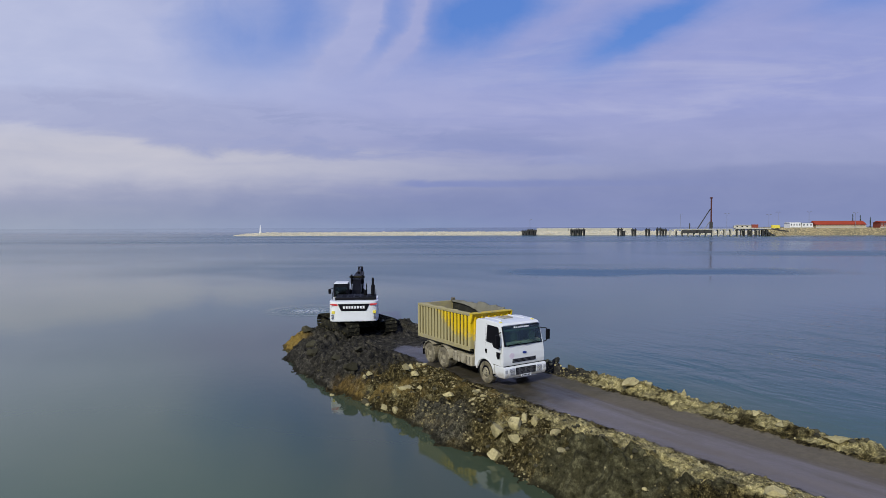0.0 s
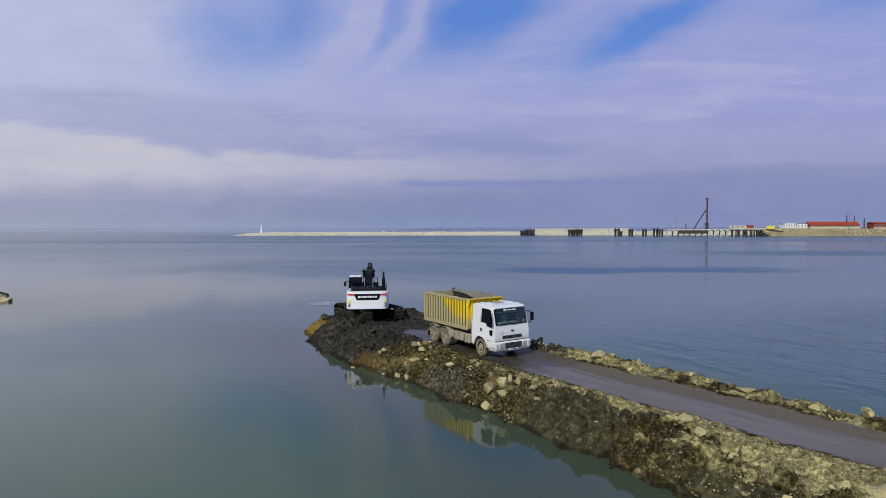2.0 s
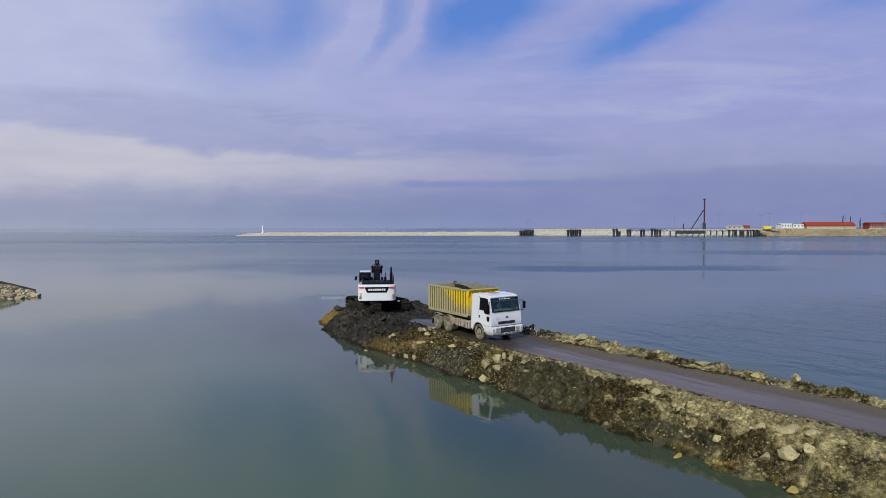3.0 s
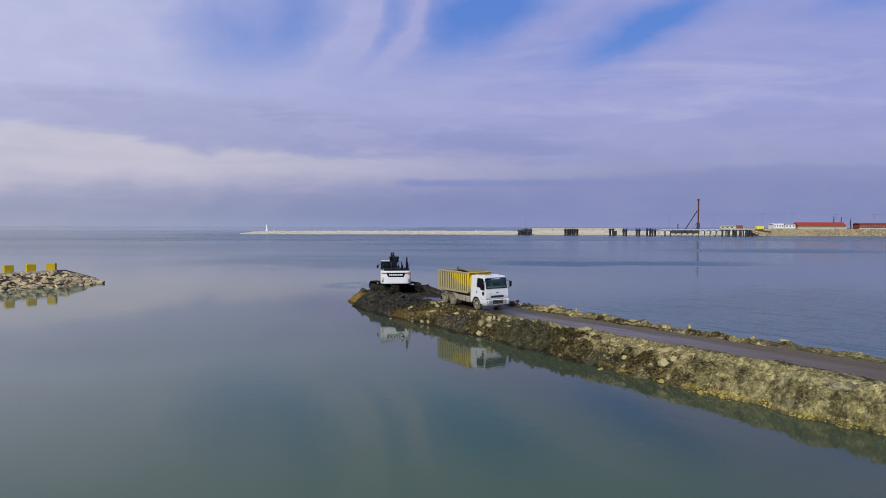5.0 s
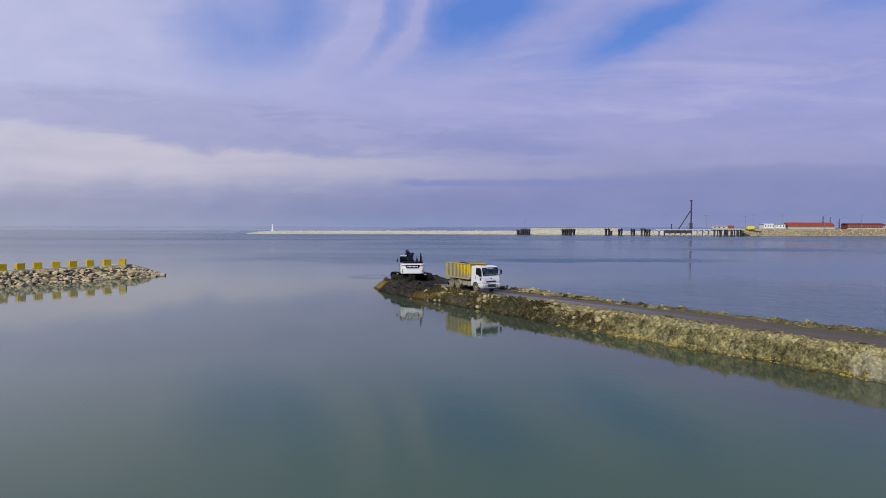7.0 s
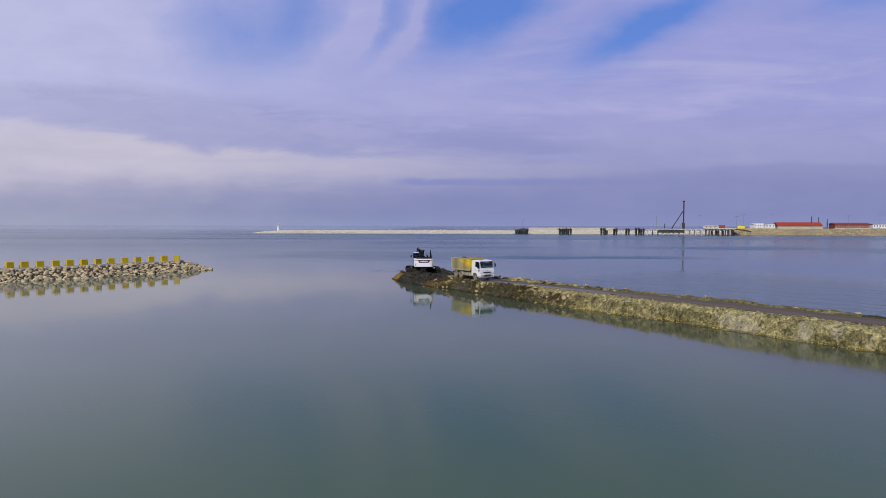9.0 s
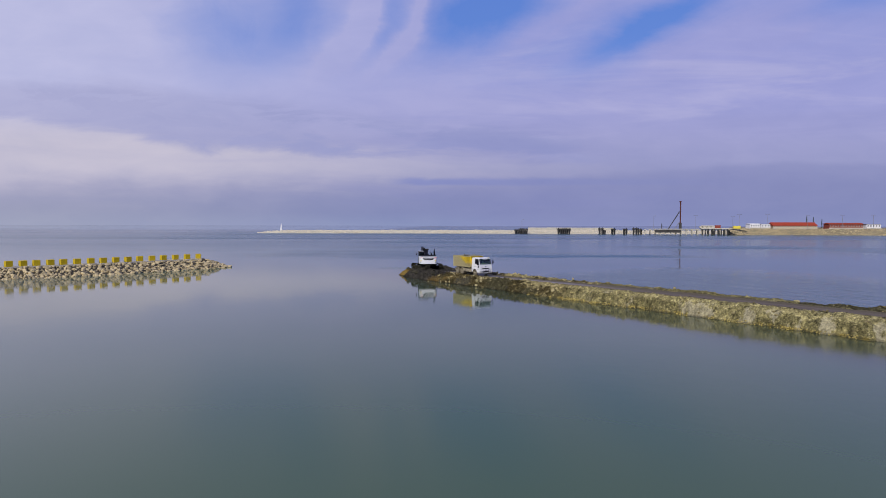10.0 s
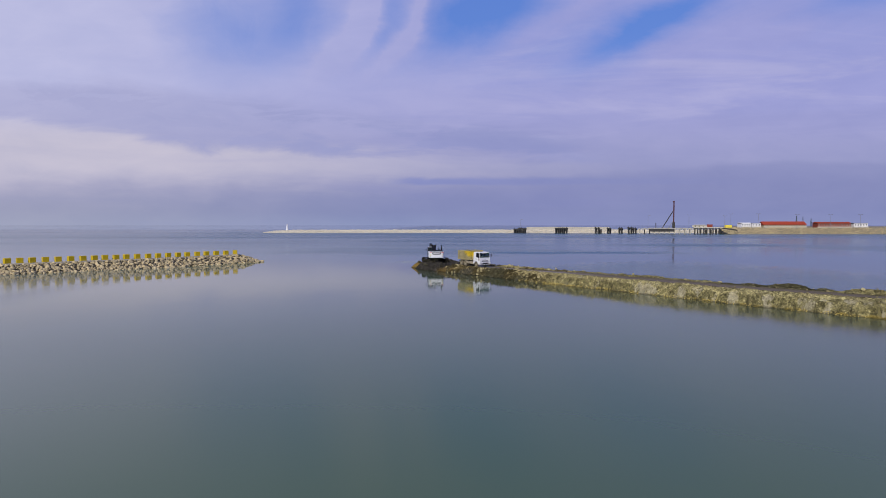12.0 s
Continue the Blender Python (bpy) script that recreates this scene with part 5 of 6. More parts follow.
                for i in range(4):
                    flare.faces.new((A[i], B[i], B[(i + 1) % 4], A[(i + 1) % 4]))
        part("wheel_flare", flare, "white", cab)
        part("wheel_well", slab([(0.60 * math.cos(a), 0.50 + 0.60 * math.sin(a)) for a in np.linspace(-0.1, math.pi + 0.1, 14)], 0.06, shift=s * 1.13), "black", cab)
        part("step", box(s * 1.0, s * 1.23, -0.98, -0.68, 0.44, 0.50, bevel=0.01), "grey_trim", cab)
        mirror = part("mirror", box(s * 1.50 - 0.10, s * 1.50 + 0.10, -1.33, -1.22, 1.98, 2.46, bevel=0.035, seg=2), "black", cab, "black door mirror housing")
        part("mirror_arm", pipe([(s * 1.13, -1.05, 2.52), (s * 1.40, -1.25, 2.52), (s * 1.47, -1.27, 2.4)], 0.022), "black", mirror)
        part("mirror_arm", pipe([(s * 1.20, -1.12, 1.86), (s * 1.40, -1.25, 1.9), (s * 1.47, -1.27, 2.02)], 0.022), "black", mirror)
        part("mirror_glass", box(s * 1.50 - 0.08, s * 1.50 + 0.08, -1.222, -1.214, 2.02, 2.42), "chrome", mirror)
    # roof details
    part("roof_hatch", box(-0.30, 0.30, -0.18, 0.30, 2.955, 2.995, bevel=0.02), "tank", cab, "dusty roof hatch")
    for x in (-0.95, 0.95):
        part("marker_lamp", box(x - 0.06, x + 0.06, -0.84, -0.72, 2.90, 2.945, bevel=0.012), "lime", cab)
    for x in (-0.7, 0.7):
        part("roof_rib", box(x - 0.04, x + 0.04, -0.5, 0.7, 2.93, 2.975, bevel=0.015), "white", cab)
    # chassis, tanks, mudguards
    for s in (-1, 1):
        part("chassis_rail", box(s * 0.42 - 0.05, s * 0.42 + 0.05, -1.0, 6.15, 0.72, 0.98, bevel=0.01), "chassis", T)
        part("fuel_tank" if s < 0 else "air_tank", box(s * 0.62, s * 1.20, 1.18, 1.72, 0.50, 1.02, bevel=0.09, seg=3), "tank", T, "mud-splashed tank")
        part("battery_box", box(s * 0.60, s * 1.18, 1.80, 2.14, 0.54, 1.02, bevel=0.05, seg=2), "tank", T, "mud-splashed box")
        part("fuel_tank", box(s * 0.62, s * 1.20, 2.24, 2.84, 0.52, 1.04, bevel=0.10, seg=3), "tank", T, "mud-splashed tank")
        for yy in (1.30, 1.60, 2.40, 2.68):
            part("strap", box(s * 1.195, s * 1.215, yy - 0.02, yy + 0.02, 0.56, 0.98), "chassis", T)
        for y0 in (3.67, 5.03):
            guard = bmesh.new()
            an = np.linspace(0.2 if y0 > 4 else 0.9, math.pi - (0.9 if y0 > 4 else 0.1), 9)
            for a0, a1 in zip(an, an[1:]):
                pts = [(y0 + 0.62 * math.cos(a0), 0.52 + 0.62 * math.sin(a0)), (y0 + 0.62 * math.cos(a1), 0.52 + 0.62 * math.sin(a1)), (y0 + 0.65 * math.cos(a1), 0.52 + 0.65 * math.sin(a1)), (y0 + 0.65 * math.cos(a0), 0.52 + 0.65 * math.sin(a0))]
                A = [guard.verts.new((s * 0.62, y, z)) for y, z in pts]
                B = [guard.verts.new((s * 1.25, y, z)) for y, z in pts]
                guard.faces.new(A); guard.faces.new(B)
                for i in range(4):
                    guard.faces.new((A[i], B[i], B[(i + 1) % 4], A[(i + 1) % 4]))
            part("mudguard", guard, "tank", T, "mud-caked rear mudguard")
        part("mud_flap", box(s * 0.66, s * 1.22, 5.72, 5.75, 0.30, 0.98), "black", T)
        wheel(T, s * 1.21, 0, s)
        wheel(T, s * 1.24, 3.67, s, True)
        wheel(T, s * 1.24, 5.03, s, True)
    for y in (0, 3.67, 5.03):
        part("axle", tube((-1.0, y, 0.52), (1.0, y, 0.52), 0.10), "chassis", T)
    part("gearbox", box(-0.35, 0.35, -0.9, 1.6, 0.55, 1.1, bevel=0.08), "chassis", T)
    part("air_filter", tube((-0.95, 1.02, 1.05), (-0.95, 1.02, 1.75), 0.16, seg=18), "tank", T, "muddy air filter canister")
    part("exhaust_stack", tube((0.9, 1.04, 1.1), (0.9, 1.04, 2.6), 0.09, seg=14), "chassis", T)
    # tipper body: floor, sides with ribs, headboard, tailgate, load crust
    y0, y1, z0, z1, hw = 1.27, 6.21, 1.26, 3.10, 1.255
    part("body_floor", box(-hw + 0.05, hw - 0.05, y0, y1, z0, z0 + 0.14, bevel=0.02), "tub", T)
    part("subframe", box(-0.55, 0.55, y0 + 0.1, y1, 0.99, z0, bevel=0.02), "chassis", T)
    for s in (-1, 1):
        wall = part("side_wall", box(s * (hw - 0.12), s * (hw - 0.075), y0, y1, z0 + 0.05, z1 - 0.04), "wall_mud_shade", T, "yellow ribbed side caked in pale mud, gap shade painted dark")
        part("bottom_rail", box(s * (hw - 0.16), s * hw, y0, y1, z0, z0 + 0.20, bevel=0.015), "yellow_mud", wall)
        part("top_rail", box(s * (hw - 0.19), s * (hw + 0.008), y0 - 0.02, y1, z1 - 0.13, z1 - 0.003, bevel=0.015), "yellow_mud", wall)
        n = 16
        for i in range(n + 1):
            y = y0 + 0.06 + (y1 - y0 - 0.12) * i / n
            w = 0.068 if 0 < i < n else 0.08
            part("rib", box(s * (hw - 0.08), s * (hw - 0.002), y - w, y + w, z0 + 0.20, z1 - 0.13, bevel=0.012), "yellow", wall)
        part("load_crust", box(s * (hw - 0.21), s * (hw - 0.172), y0 + 0.1, y1 - 0.05, z0 + 0.14, z1 - 0.15, bevel=0.02), "tub", wall, "dried mud inside the body")
    head = part("headboard", box(-hw + 0.02, hw - 0.02, y0 - 0.05, y0 + 0.03, z0 + 0.1, z1 + 0.004, bevel=0.012), "yellow", T, "yellow steel headboard")
    for x in (-0.95, -0.55, -0.15, 0.25, 0.65, 1.0):
        part("rib", box(x - 0.05, x + 0.05, y0 - 0.12, y0 - 0.05, z0 + 0.15, z1 - 0.16, bevel=0.012), "yellow", head)
    part("canopy_lip", slab([(y0 - 0.24, z1 - 0.03), (y0 - 0.24, z1 + 0.01), (y0 + 0.03, z1 + 0.03), (y0 + 0.03, z1 - 0.03)], hw, 0.008), "yellow_dull", head, "dulled yellow cab guard lip")
    for s in (-1, 1):
        part("gusset", slab([(y0 - 0.23, z1 - 0.03), (y0 - 0.02, z1 - 0.03), (y0 - 0.02, z1 - 0.5), (y0 - 0.12, z1 - 0.42)], 0.02, shift=s * (hw - 0.03)), "yellow", head)
    tail = part("tailgate", box(-hw + 0.03, hw - 0.03, y1 - 0.02, y1 + 0.06, z0 + 0.05, z1 - 0.02, bevel=0.012), "yellow_mud", T, "mud-caked tailgate")
    for x in (-1.0, -0.5, 0.0, 0.5, 1.0):
        part("rib", box(x - 0.06, x + 0.06, y1 + 0.06, y1 + 0.13, z0 + 0.1, z1 - 0.08, bevel=0.012), "yellow_mud", tail)
    part("latch", box(0.95, 1.2, y1 - 0.08, y1 + 0.02, z1 - 0.04, z1 + 0.14, bevel=0.02), "chassis", tail)
    for s in (-1, 1):
        crust = bmesh.new()
        n = 70
        low, top = [], []
        for i in range(n + 1):
            y = y0 + 0.3 + (y1 - y0 - 0.35) * i / n
            h = max(0.0, 0.02 + (0.10 * math.exp(-((y - 3.0) / 1.3) ** 2) if s > 0 else 0) + 0.14 * noise.fractal(Vector((y * 1.6, s * 3.0, 1.0)), 0.8, 2, 3)) * (1 if s > 0 else 0.45)
            low.append([crust.verts.new((s * (hw - d), y, z1 - e)) for d, e in ((0.03, 0.06), (0.34, 0.06 + 0.6 * math.exp(-((y - 2.6) / 1.4) ** 2) * (0.8 + 0.5 * noise.noise(Vector((0, y * 2, 4)))) if s > 0 else 0.06))])
            top.append([crust.verts.new((s * (hw - d), y, z1 + h)) for d in (0.07, 0.22)])
        for i in range(n):
            a, b, c, d = low[i], low[i + 1], top[i], top[i + 1]
            for q in ((a[0], b[0], d[0], c[0]), (c[0], d[0], d[1], c[1]), (c[1], d[1], b[1], a[1])):
                crust.faces.new(q)
        crust.faces.new((low[0][0], top[0][0], top[0][1], low[0][1])), crust.faces.new((low[-1][0], low[-1][1], top[-1][1], top[-1][0]))
        part("rim_crust", crust, "load_crust" if s > 0 else "yellow_mud", T, "mud dried along the top rail", smooth=True)
    load = bmesh.new()
    bmesh.ops.create_grid(load, x_segments=24, y_segments=48, size=0.5)
    for v in load.verts:
        x, y = v.co.x * 2.2, v.co.y * 4.8 + (y0 + y1) / 2
        pile = 0.30 * noise.fractal(Vector((x * 1.4, y * 1.4, 2)), 0.8, 2, 4) + 0.5 * max(0.0, x / 1.1) ** 2 + 0.30 * math.exp(-((y - 4.2) / 1.2) ** 2)
        v.co = Vector((x, y, z0 + 0.28 + pile))
    part("load", load, "tub", T, "residue of wet dredged mud", smooth=True)


build_truck()


# ---- long-reach excavator ----
def track(parent, x):
    """One crawler: frame, shoes round it, idler, sprocket and rollers."""
    half, r, w = 2.25, 0.50, 0.42
    T = part("track_frame", box(x - 0.22, x + 0.22, -half, half, 0.30, 0.74, bevel=0.05), "track", parent)
    n, per = 50, 4 * half + 2 * math.pi * r
    for i in range(n):
        s = per * i / n
        if s < 2 * half:
            y, z, a = -half + s, 2 * r, 0
        elif s < 2 * half + math.pi * r:
            q = (s - 2 * half) / r
            y, z, a = half + r * math.sin(q), r + r * math.cos(q), -q
        elif s < 4 * half + math.pi * r:
            y, z, a = half - (s - 2 * half - math.pi * r), 0.0, math.pi
        else:
            q = (s - 4 * half - math.pi * r) / r
            y, z, a = -half - r * math.sin(q), r - r * math.cos(q), math.pi - q
        m = Matrix.Translation((x, y, z + 0.06)) @ Matrix.Rotation(a, 4, "X")
        bm = bmesh.new()
        add_box(bm, -w, w, -0.105, 0.105, -0.035, 0.01, m=m)
        add_box(bm, -w, w, -0.10, -0.075, 0.0, 0.045, m=m)
        part("track_shoe", bm, "track", T)
    for y, rr in ((-half, 0.40), (half, 0.40)):
        part("idler" if y < 0 else "sprocket", tube((x - 0.16, y, 0.56), (x + 0.16, y, 0.56), rr, seg=24), "track", T)
    for i in range(8):
        y = -1.6 + i * 0.457
        part("roller", tube((x - 0.25, y, 0.24), (x + 0.25, y, 0.24), 0.13, seg=14), "track", T)
    for y in (-0.8, 0.8):
        part("roller", tube((x - 0.2, y, 0.88), (x + 0.2, y, 0.88), 0.10, seg=12), "track", T)


def tapered(points, width, bevel=0.02):
    """A box-section arm: (y, z, depth) stations along its middle line."""
    up, down = [], []
    for i, (y, z, dpt) in enumerate(points):
        a, b = points[max(0, i - 1)], points[min(len(points) - 1, i + 1)]
        t = Vector((b[0] - a[0], b[1] - a[1])).normalized()
        n = Vector((-t.y, t.x)) * dpt / 2
        up.append((y + n.x, z + n.y))
        down.append((y - n.x, z - n.y))
    return slab(up + down[::-1], width / 2, bevel)


def build_excavator():
    E = thing("crawler_excavator", Matrix.Translation((-0.7, 15.8, 1.12)), "white and black long-reach crawler excavator at the causeway's end", "excavator")
    for x in (-1.38, 1.38):
        track(E, x)
    part("car_body", slab([(-1.3, 0.45), (-1.0, 0.95), (1.0, 0.95), (1.3, 0.45)], 1.15, 0.05), "track", E)
    part("swing_ring", tube((0, 0, 0.95), (0, 0, 1.16), 0.75, seg=36), "black_paint", E)
    R = Matrix.Rotation(radians(-26.5), 4, "Z")

    def up(name, bm, mat, parent, label="", smooth=False):
        return part(name, moved(bm, R), mat, parent, label, smooth)

    deck = up("deck", box(-1.50, 1.50, -2.4, 1.7, 1.14, 1.34, bevel=0.03), "black_paint", E)
    # counterweight: rounded tail
    def tail(r0, z0, z1, inset=0.0):
        bm = bmesh.new()
        pts = [(-1.59 + inset, -1.75), (-1.57 + inset, -2.55)]
        for a in np.linspace(math.pi * 0.98, math.pi * 2.02, 21)[1:-1]:
            c, s = math.cos(a), math.sin(a)
            pts.append((math.copysign(abs(c) ** 0.35, c) * (1.56 - inset), -2.55 + s * (0.48 - inset) * (1 if abs(s) > 0 else 0)))
        pts += [(1.57 - inset, -2.55), (1.59 - inset, -1.75)]
        lo = [bm.verts.new((x, y, z0)) for x, y in pts]
        hi = [bm.verts.new((x, y, z1)) for x, y in pts]
        bm.faces.new(lo); bm.faces.new(list(reversed(hi)))
        for i in range(len(pts)):
            j = (i + 1) % len(pts)
            bm.faces.new((lo[i], lo[j], hi[j], hi[i]))
        return bm
    cw = tail(0, 1.16, 2.48)
    bmesh.ops.recalc_face_normals(cw, faces=cw.faces)
    bmesh.ops.bevel(cw, geom=[e for e in cw.edges if abs(e.verts[0].co.z - e.verts[1].co.z) < 1e-4], offset=0.07, segments=3, affect="EDGES", profile=0.6)
    weight = up("counterweight", cw, "white_house", E, "white rounded counterweight with a black panel")
    panel = slab([(-1.02, 2.32), (1.02, 2.32), (0.80, 1.86), (-0.80, 1.86)], 0.02)
    to_rear = Matrix.Translation((0, -3.03, 0)) @ Matrix.Rotation(math.pi / 2, 4, "Z")
    black = up("name_panel", moved(panel, to_rear), "black", weight, "black panel with plain white bars")
    for i in range(8):
        x = -0.63 + i * 0.18
        up("print_bar", box(x - 0.062, x + 0.062, -3.062, -3.045, 2.02, 2.18), "bar", black)
    for s in (-1, 1):
        stripe = slab([(s * 1.06, 2.33), (s * 1.50, 2.33), (s * 1.50, 2.26), (s * 1.02, 2.19)], 0.02)
        up("red_stripe", moved(stripe, Matrix.Translation((0, -3.0, 0)) @ Matrix.Rotation(math.pi / 2, 4, "Z")), "red", weight)
        up("sticker", box(s * 1.32 - 0.10, s * 1.32 + 0.10, -3.005, -2.93, 1.68, 1.86, bevel=0.01), "lime", weight, "yellow warning sticker")
        for z in (1.36, 1.46, 1.56):
            up("print_bar", box(s * 1.36 - 0.09, s * 1.36 + 0.09, -3.0, -2.93, z, z + 0.035), "grey_trim", weight)
    # side housings with dark graphics
    for s in (-1, 1):
        house = up("side_housing", box(s * 0.62, s * 1.56, -1.74, 0.15 if s < 0 else 1.65, 1.30, 2.44 if s < 0 else 2.30, bevel=0.06, seg=2), "white_house", E, "white engine side housing")
        for i, (y0, y1, z0, z1) in enumerate(((-1.5, -0.5, 1.95, 2.10), (-1.35, -0.2, 1.72, 1.84), (-1.1, -0.4, 2.16, 2.26), (-0.45, 0.05, 1.56, 1.64))):
            up("dark_graphic", box(s * 1.555, s * 1.568, y0, y1, z0, z1, bevel=0.004), "grey_trim", house)
        for y in (-0.85, -0.1):
            up("seam", box(s * 1.556, s * 1.565, y - 0.008, y + 0.008, 1.36, 2.36), "black", house)
        up("lower_skirt", box(s * 0.7, s * 1.5, -1.74, 1.6, 1.16, 1.30, bevel=0.02), "black_paint", house)
    hood = up("engine_hood", box(-1.25, 1.45, -2.35, -0.25, 2.40, 2.66, bevel=0.07, seg=2), "black_paint", E, "black engine hood")
    for i in range(5):
        up("louvre", box(-0.8 + i * 0.42, -0.5 + i * 0.42, -2.0, -0.6, 2.655, 2.685, bevel=0.008), "black", hood)
    exhaust = up("exhaust_stack", tube((1.22, -1.3, 2.6), (1.22, -1.3, 3.85), 0.075), "black", E)
    up("exhaust_stack", tube((1.22, -1.3, 2.6), (1.22, -1.3, 3.35), 0.13), "black", exhaust)
    up("pre_cleaner", tube((0.72, -1.2, 2.6), (0.72, -1.2, 3.02), 0.11), "black", E)
    up("handrail", pipe([(1.42, -2.2, 2.45), (1.42, -2.2, 3.05), (1.42, -0.9, 3.05), (1.42, -0.9, 2.5)], 0.02), "black", E)
    up("handrail", pipe([(-1.42, -2.0, 2.45), (-1.42, -2.0, 2.95), (-1.42, -0.5, 2.95), (-1.42, -0.5, 2.5)], 0.02), "black", E)
    up("handrail", pipe([(0.75, 1.5, 2.3), (0.75, 1.5, 3.2), (0.75, 0.2, 3.2), (0.75, 0.2, 2.4)], 0.022), "black", E)
    # operator's cab
    cab = up("cab", slab([(0.22, 1.32), (0.22, 3.20), (0.34, 3.30), (1.75, 3.30), (2.0, 3.1), (2.12, 2.2), (2.05, 1.4), (1.95, 1.32)], 0.51, 0.05, shift=-1.02, seg=2), "black_paint", E, "black operator's cab")
    up("rear_window", box(-1.42, -0.62, 0.185, 0.205, 2.25, 3.08, bevel=0.006), "glass", cab, "tinted rear window")
    up("side_window", box(-1.555, -1.535, 0.42, 1.7, 2.15, 3.1, bevel=0.006), "glass", cab, "tinted side window")
    up("roof_panel", box(-1.5, -0.55, 0.3, 1.9, 3.30, 3.345, bevel=0.015), "white_house", cab)
    mirror = up("mirror", box(-1.98, -1.78, 1.3, 1.38, 2.5, 2.85, bevel=0.03), "black", cab)
    up("mirror_arm", pipe([(-1.52, 1.5, 2.9), (-1.85, 1.36, 2.85)], 0.02), "black", mirror)
    # boom, arm, cylinders, bucket, reaching out over the water
    boom = up("boom", tapered([(0.75, 1.75, 0.55), (1.7, 2.3, 0.95), (3.0, 2.9, 1.0), (4.4, 3.1, 0.92), (7.5, 3.1, 0.75), (10.4, 3.1, 0.62), (10.95, 3.1, 0.5)], 0.62), "black_paint", E, "black box-section boom")
    up("boom_foot", box(-0.55, 0.55, 0.4, 1.3, 1.34, 2.2, bevel=0.05), "black_paint", E)
    up("boom_lug", box(-0.46, -0.34, 2.6, 3.3, 3.35, 3.75, bevel=0.03), "black_paint", boom)
    up("boom_lug", box(0.34, 0.46, 2.6, 3.3, 3.35, 3.75, bevel=0.03), "black_paint", boom)
    up("boom_pin", tube((-0.56, 2.95, 3.55), (0.56, 2.95, 3.55), 0.09, seg=12), "track", boom)
    for s in (-1, 1):
        ram = up("lift_cylinder", tube((s * 0.48, 1.55, 1.45), (s * 0.48, 2.7, 2.6), 0.11), "black_paint", boom)
        up("cylinder_rod", tube((s * 0.48, 2.6, 2.45), (s * 0.48, 3.5, 3.05), 0.06), "chrome", ram)
        up("hydraulic_line", pipe([(s * 0.18, 2.0, 3.0), (s * 0.18, 3.2, 3.45), (s * 0.18, 6.0, 3.55), (s * 0.18, 9.8, 3.48)], 0.03, 6), "black", boom)
    up("elbow_bracket", box(-0.50, 0.50, 3.3, 3.9, 3.0, 3.4, bevel=0.04), "black_paint", boom)
    up("work_lamp", box(-0.48, -0.34, 3.5, 3.62, 3.4, 3.58, bevel=0.02), "lamp", boom)
    ram = up("arm_cylinder", tube((0, 6.6, 3.58), (0, 9.4, 3.62), 0.12), "black_paint", boom)
    up("cylinder_rod", tube((0, 9.3, 3.62), (0, 11.3, 3.65), 0.07), "chrome", ram)
    arm = up("dipper_arm", tapered([(11.4, 3.7, 0.35), (11.0, 3.1, 0.8), (12.0, 2.0, 0.65), (14.2, -0.5, 0.42), (14.7, -1.05, 0.3)], 0.45), "black_paint", E, "black dipper arm reaching down into the water")
    ram = up("bucket_cylinder", tube((0, 11.9, 3.4), (0, 13.3, 1.35), 0.09), "black_paint", arm)
    up("cylinder_rod", tube((0, 13.2, 1.5), (0, 14.1, 0.2), 0.05), "chrome", ram)
    bucket = up("bucket", slab([(14.3, -1.0), (14.9, -0.75), (15.4, -1.1), (15.5, -1.7), (14.9, -2.1), (14.5, -1.9)], 0.55, 0.03), "track", E, "muddy digging bucket dipped in the water")
    for i in range(5):
        up("tooth", box(-0.5 + i * 0.25 - 0.04, -0.5 + i * 0.25 + 0.04, 14.2, 14.6, -2.08, -1.95), "track", bucket)


build_excavator()


# ---- rock jetty with yellow blocks ----
J_WATER = [(-110, 40.5), (-79, 43.0), (-65, 45.3), (-50, 46.5), (-40, 51.0), (-33, 53.2), (-27, 55.6)]
J_CREST = [(-110, 43.5), (-79, 46.3), (-65, 49.0), (-50, 52.2), (-40, 56.2), (-33, 58.6), (-29, 59.8)]


def jet(x, table):
    return float(np.interp(x, [p[0] for p in table], [p[1] for p in table]))


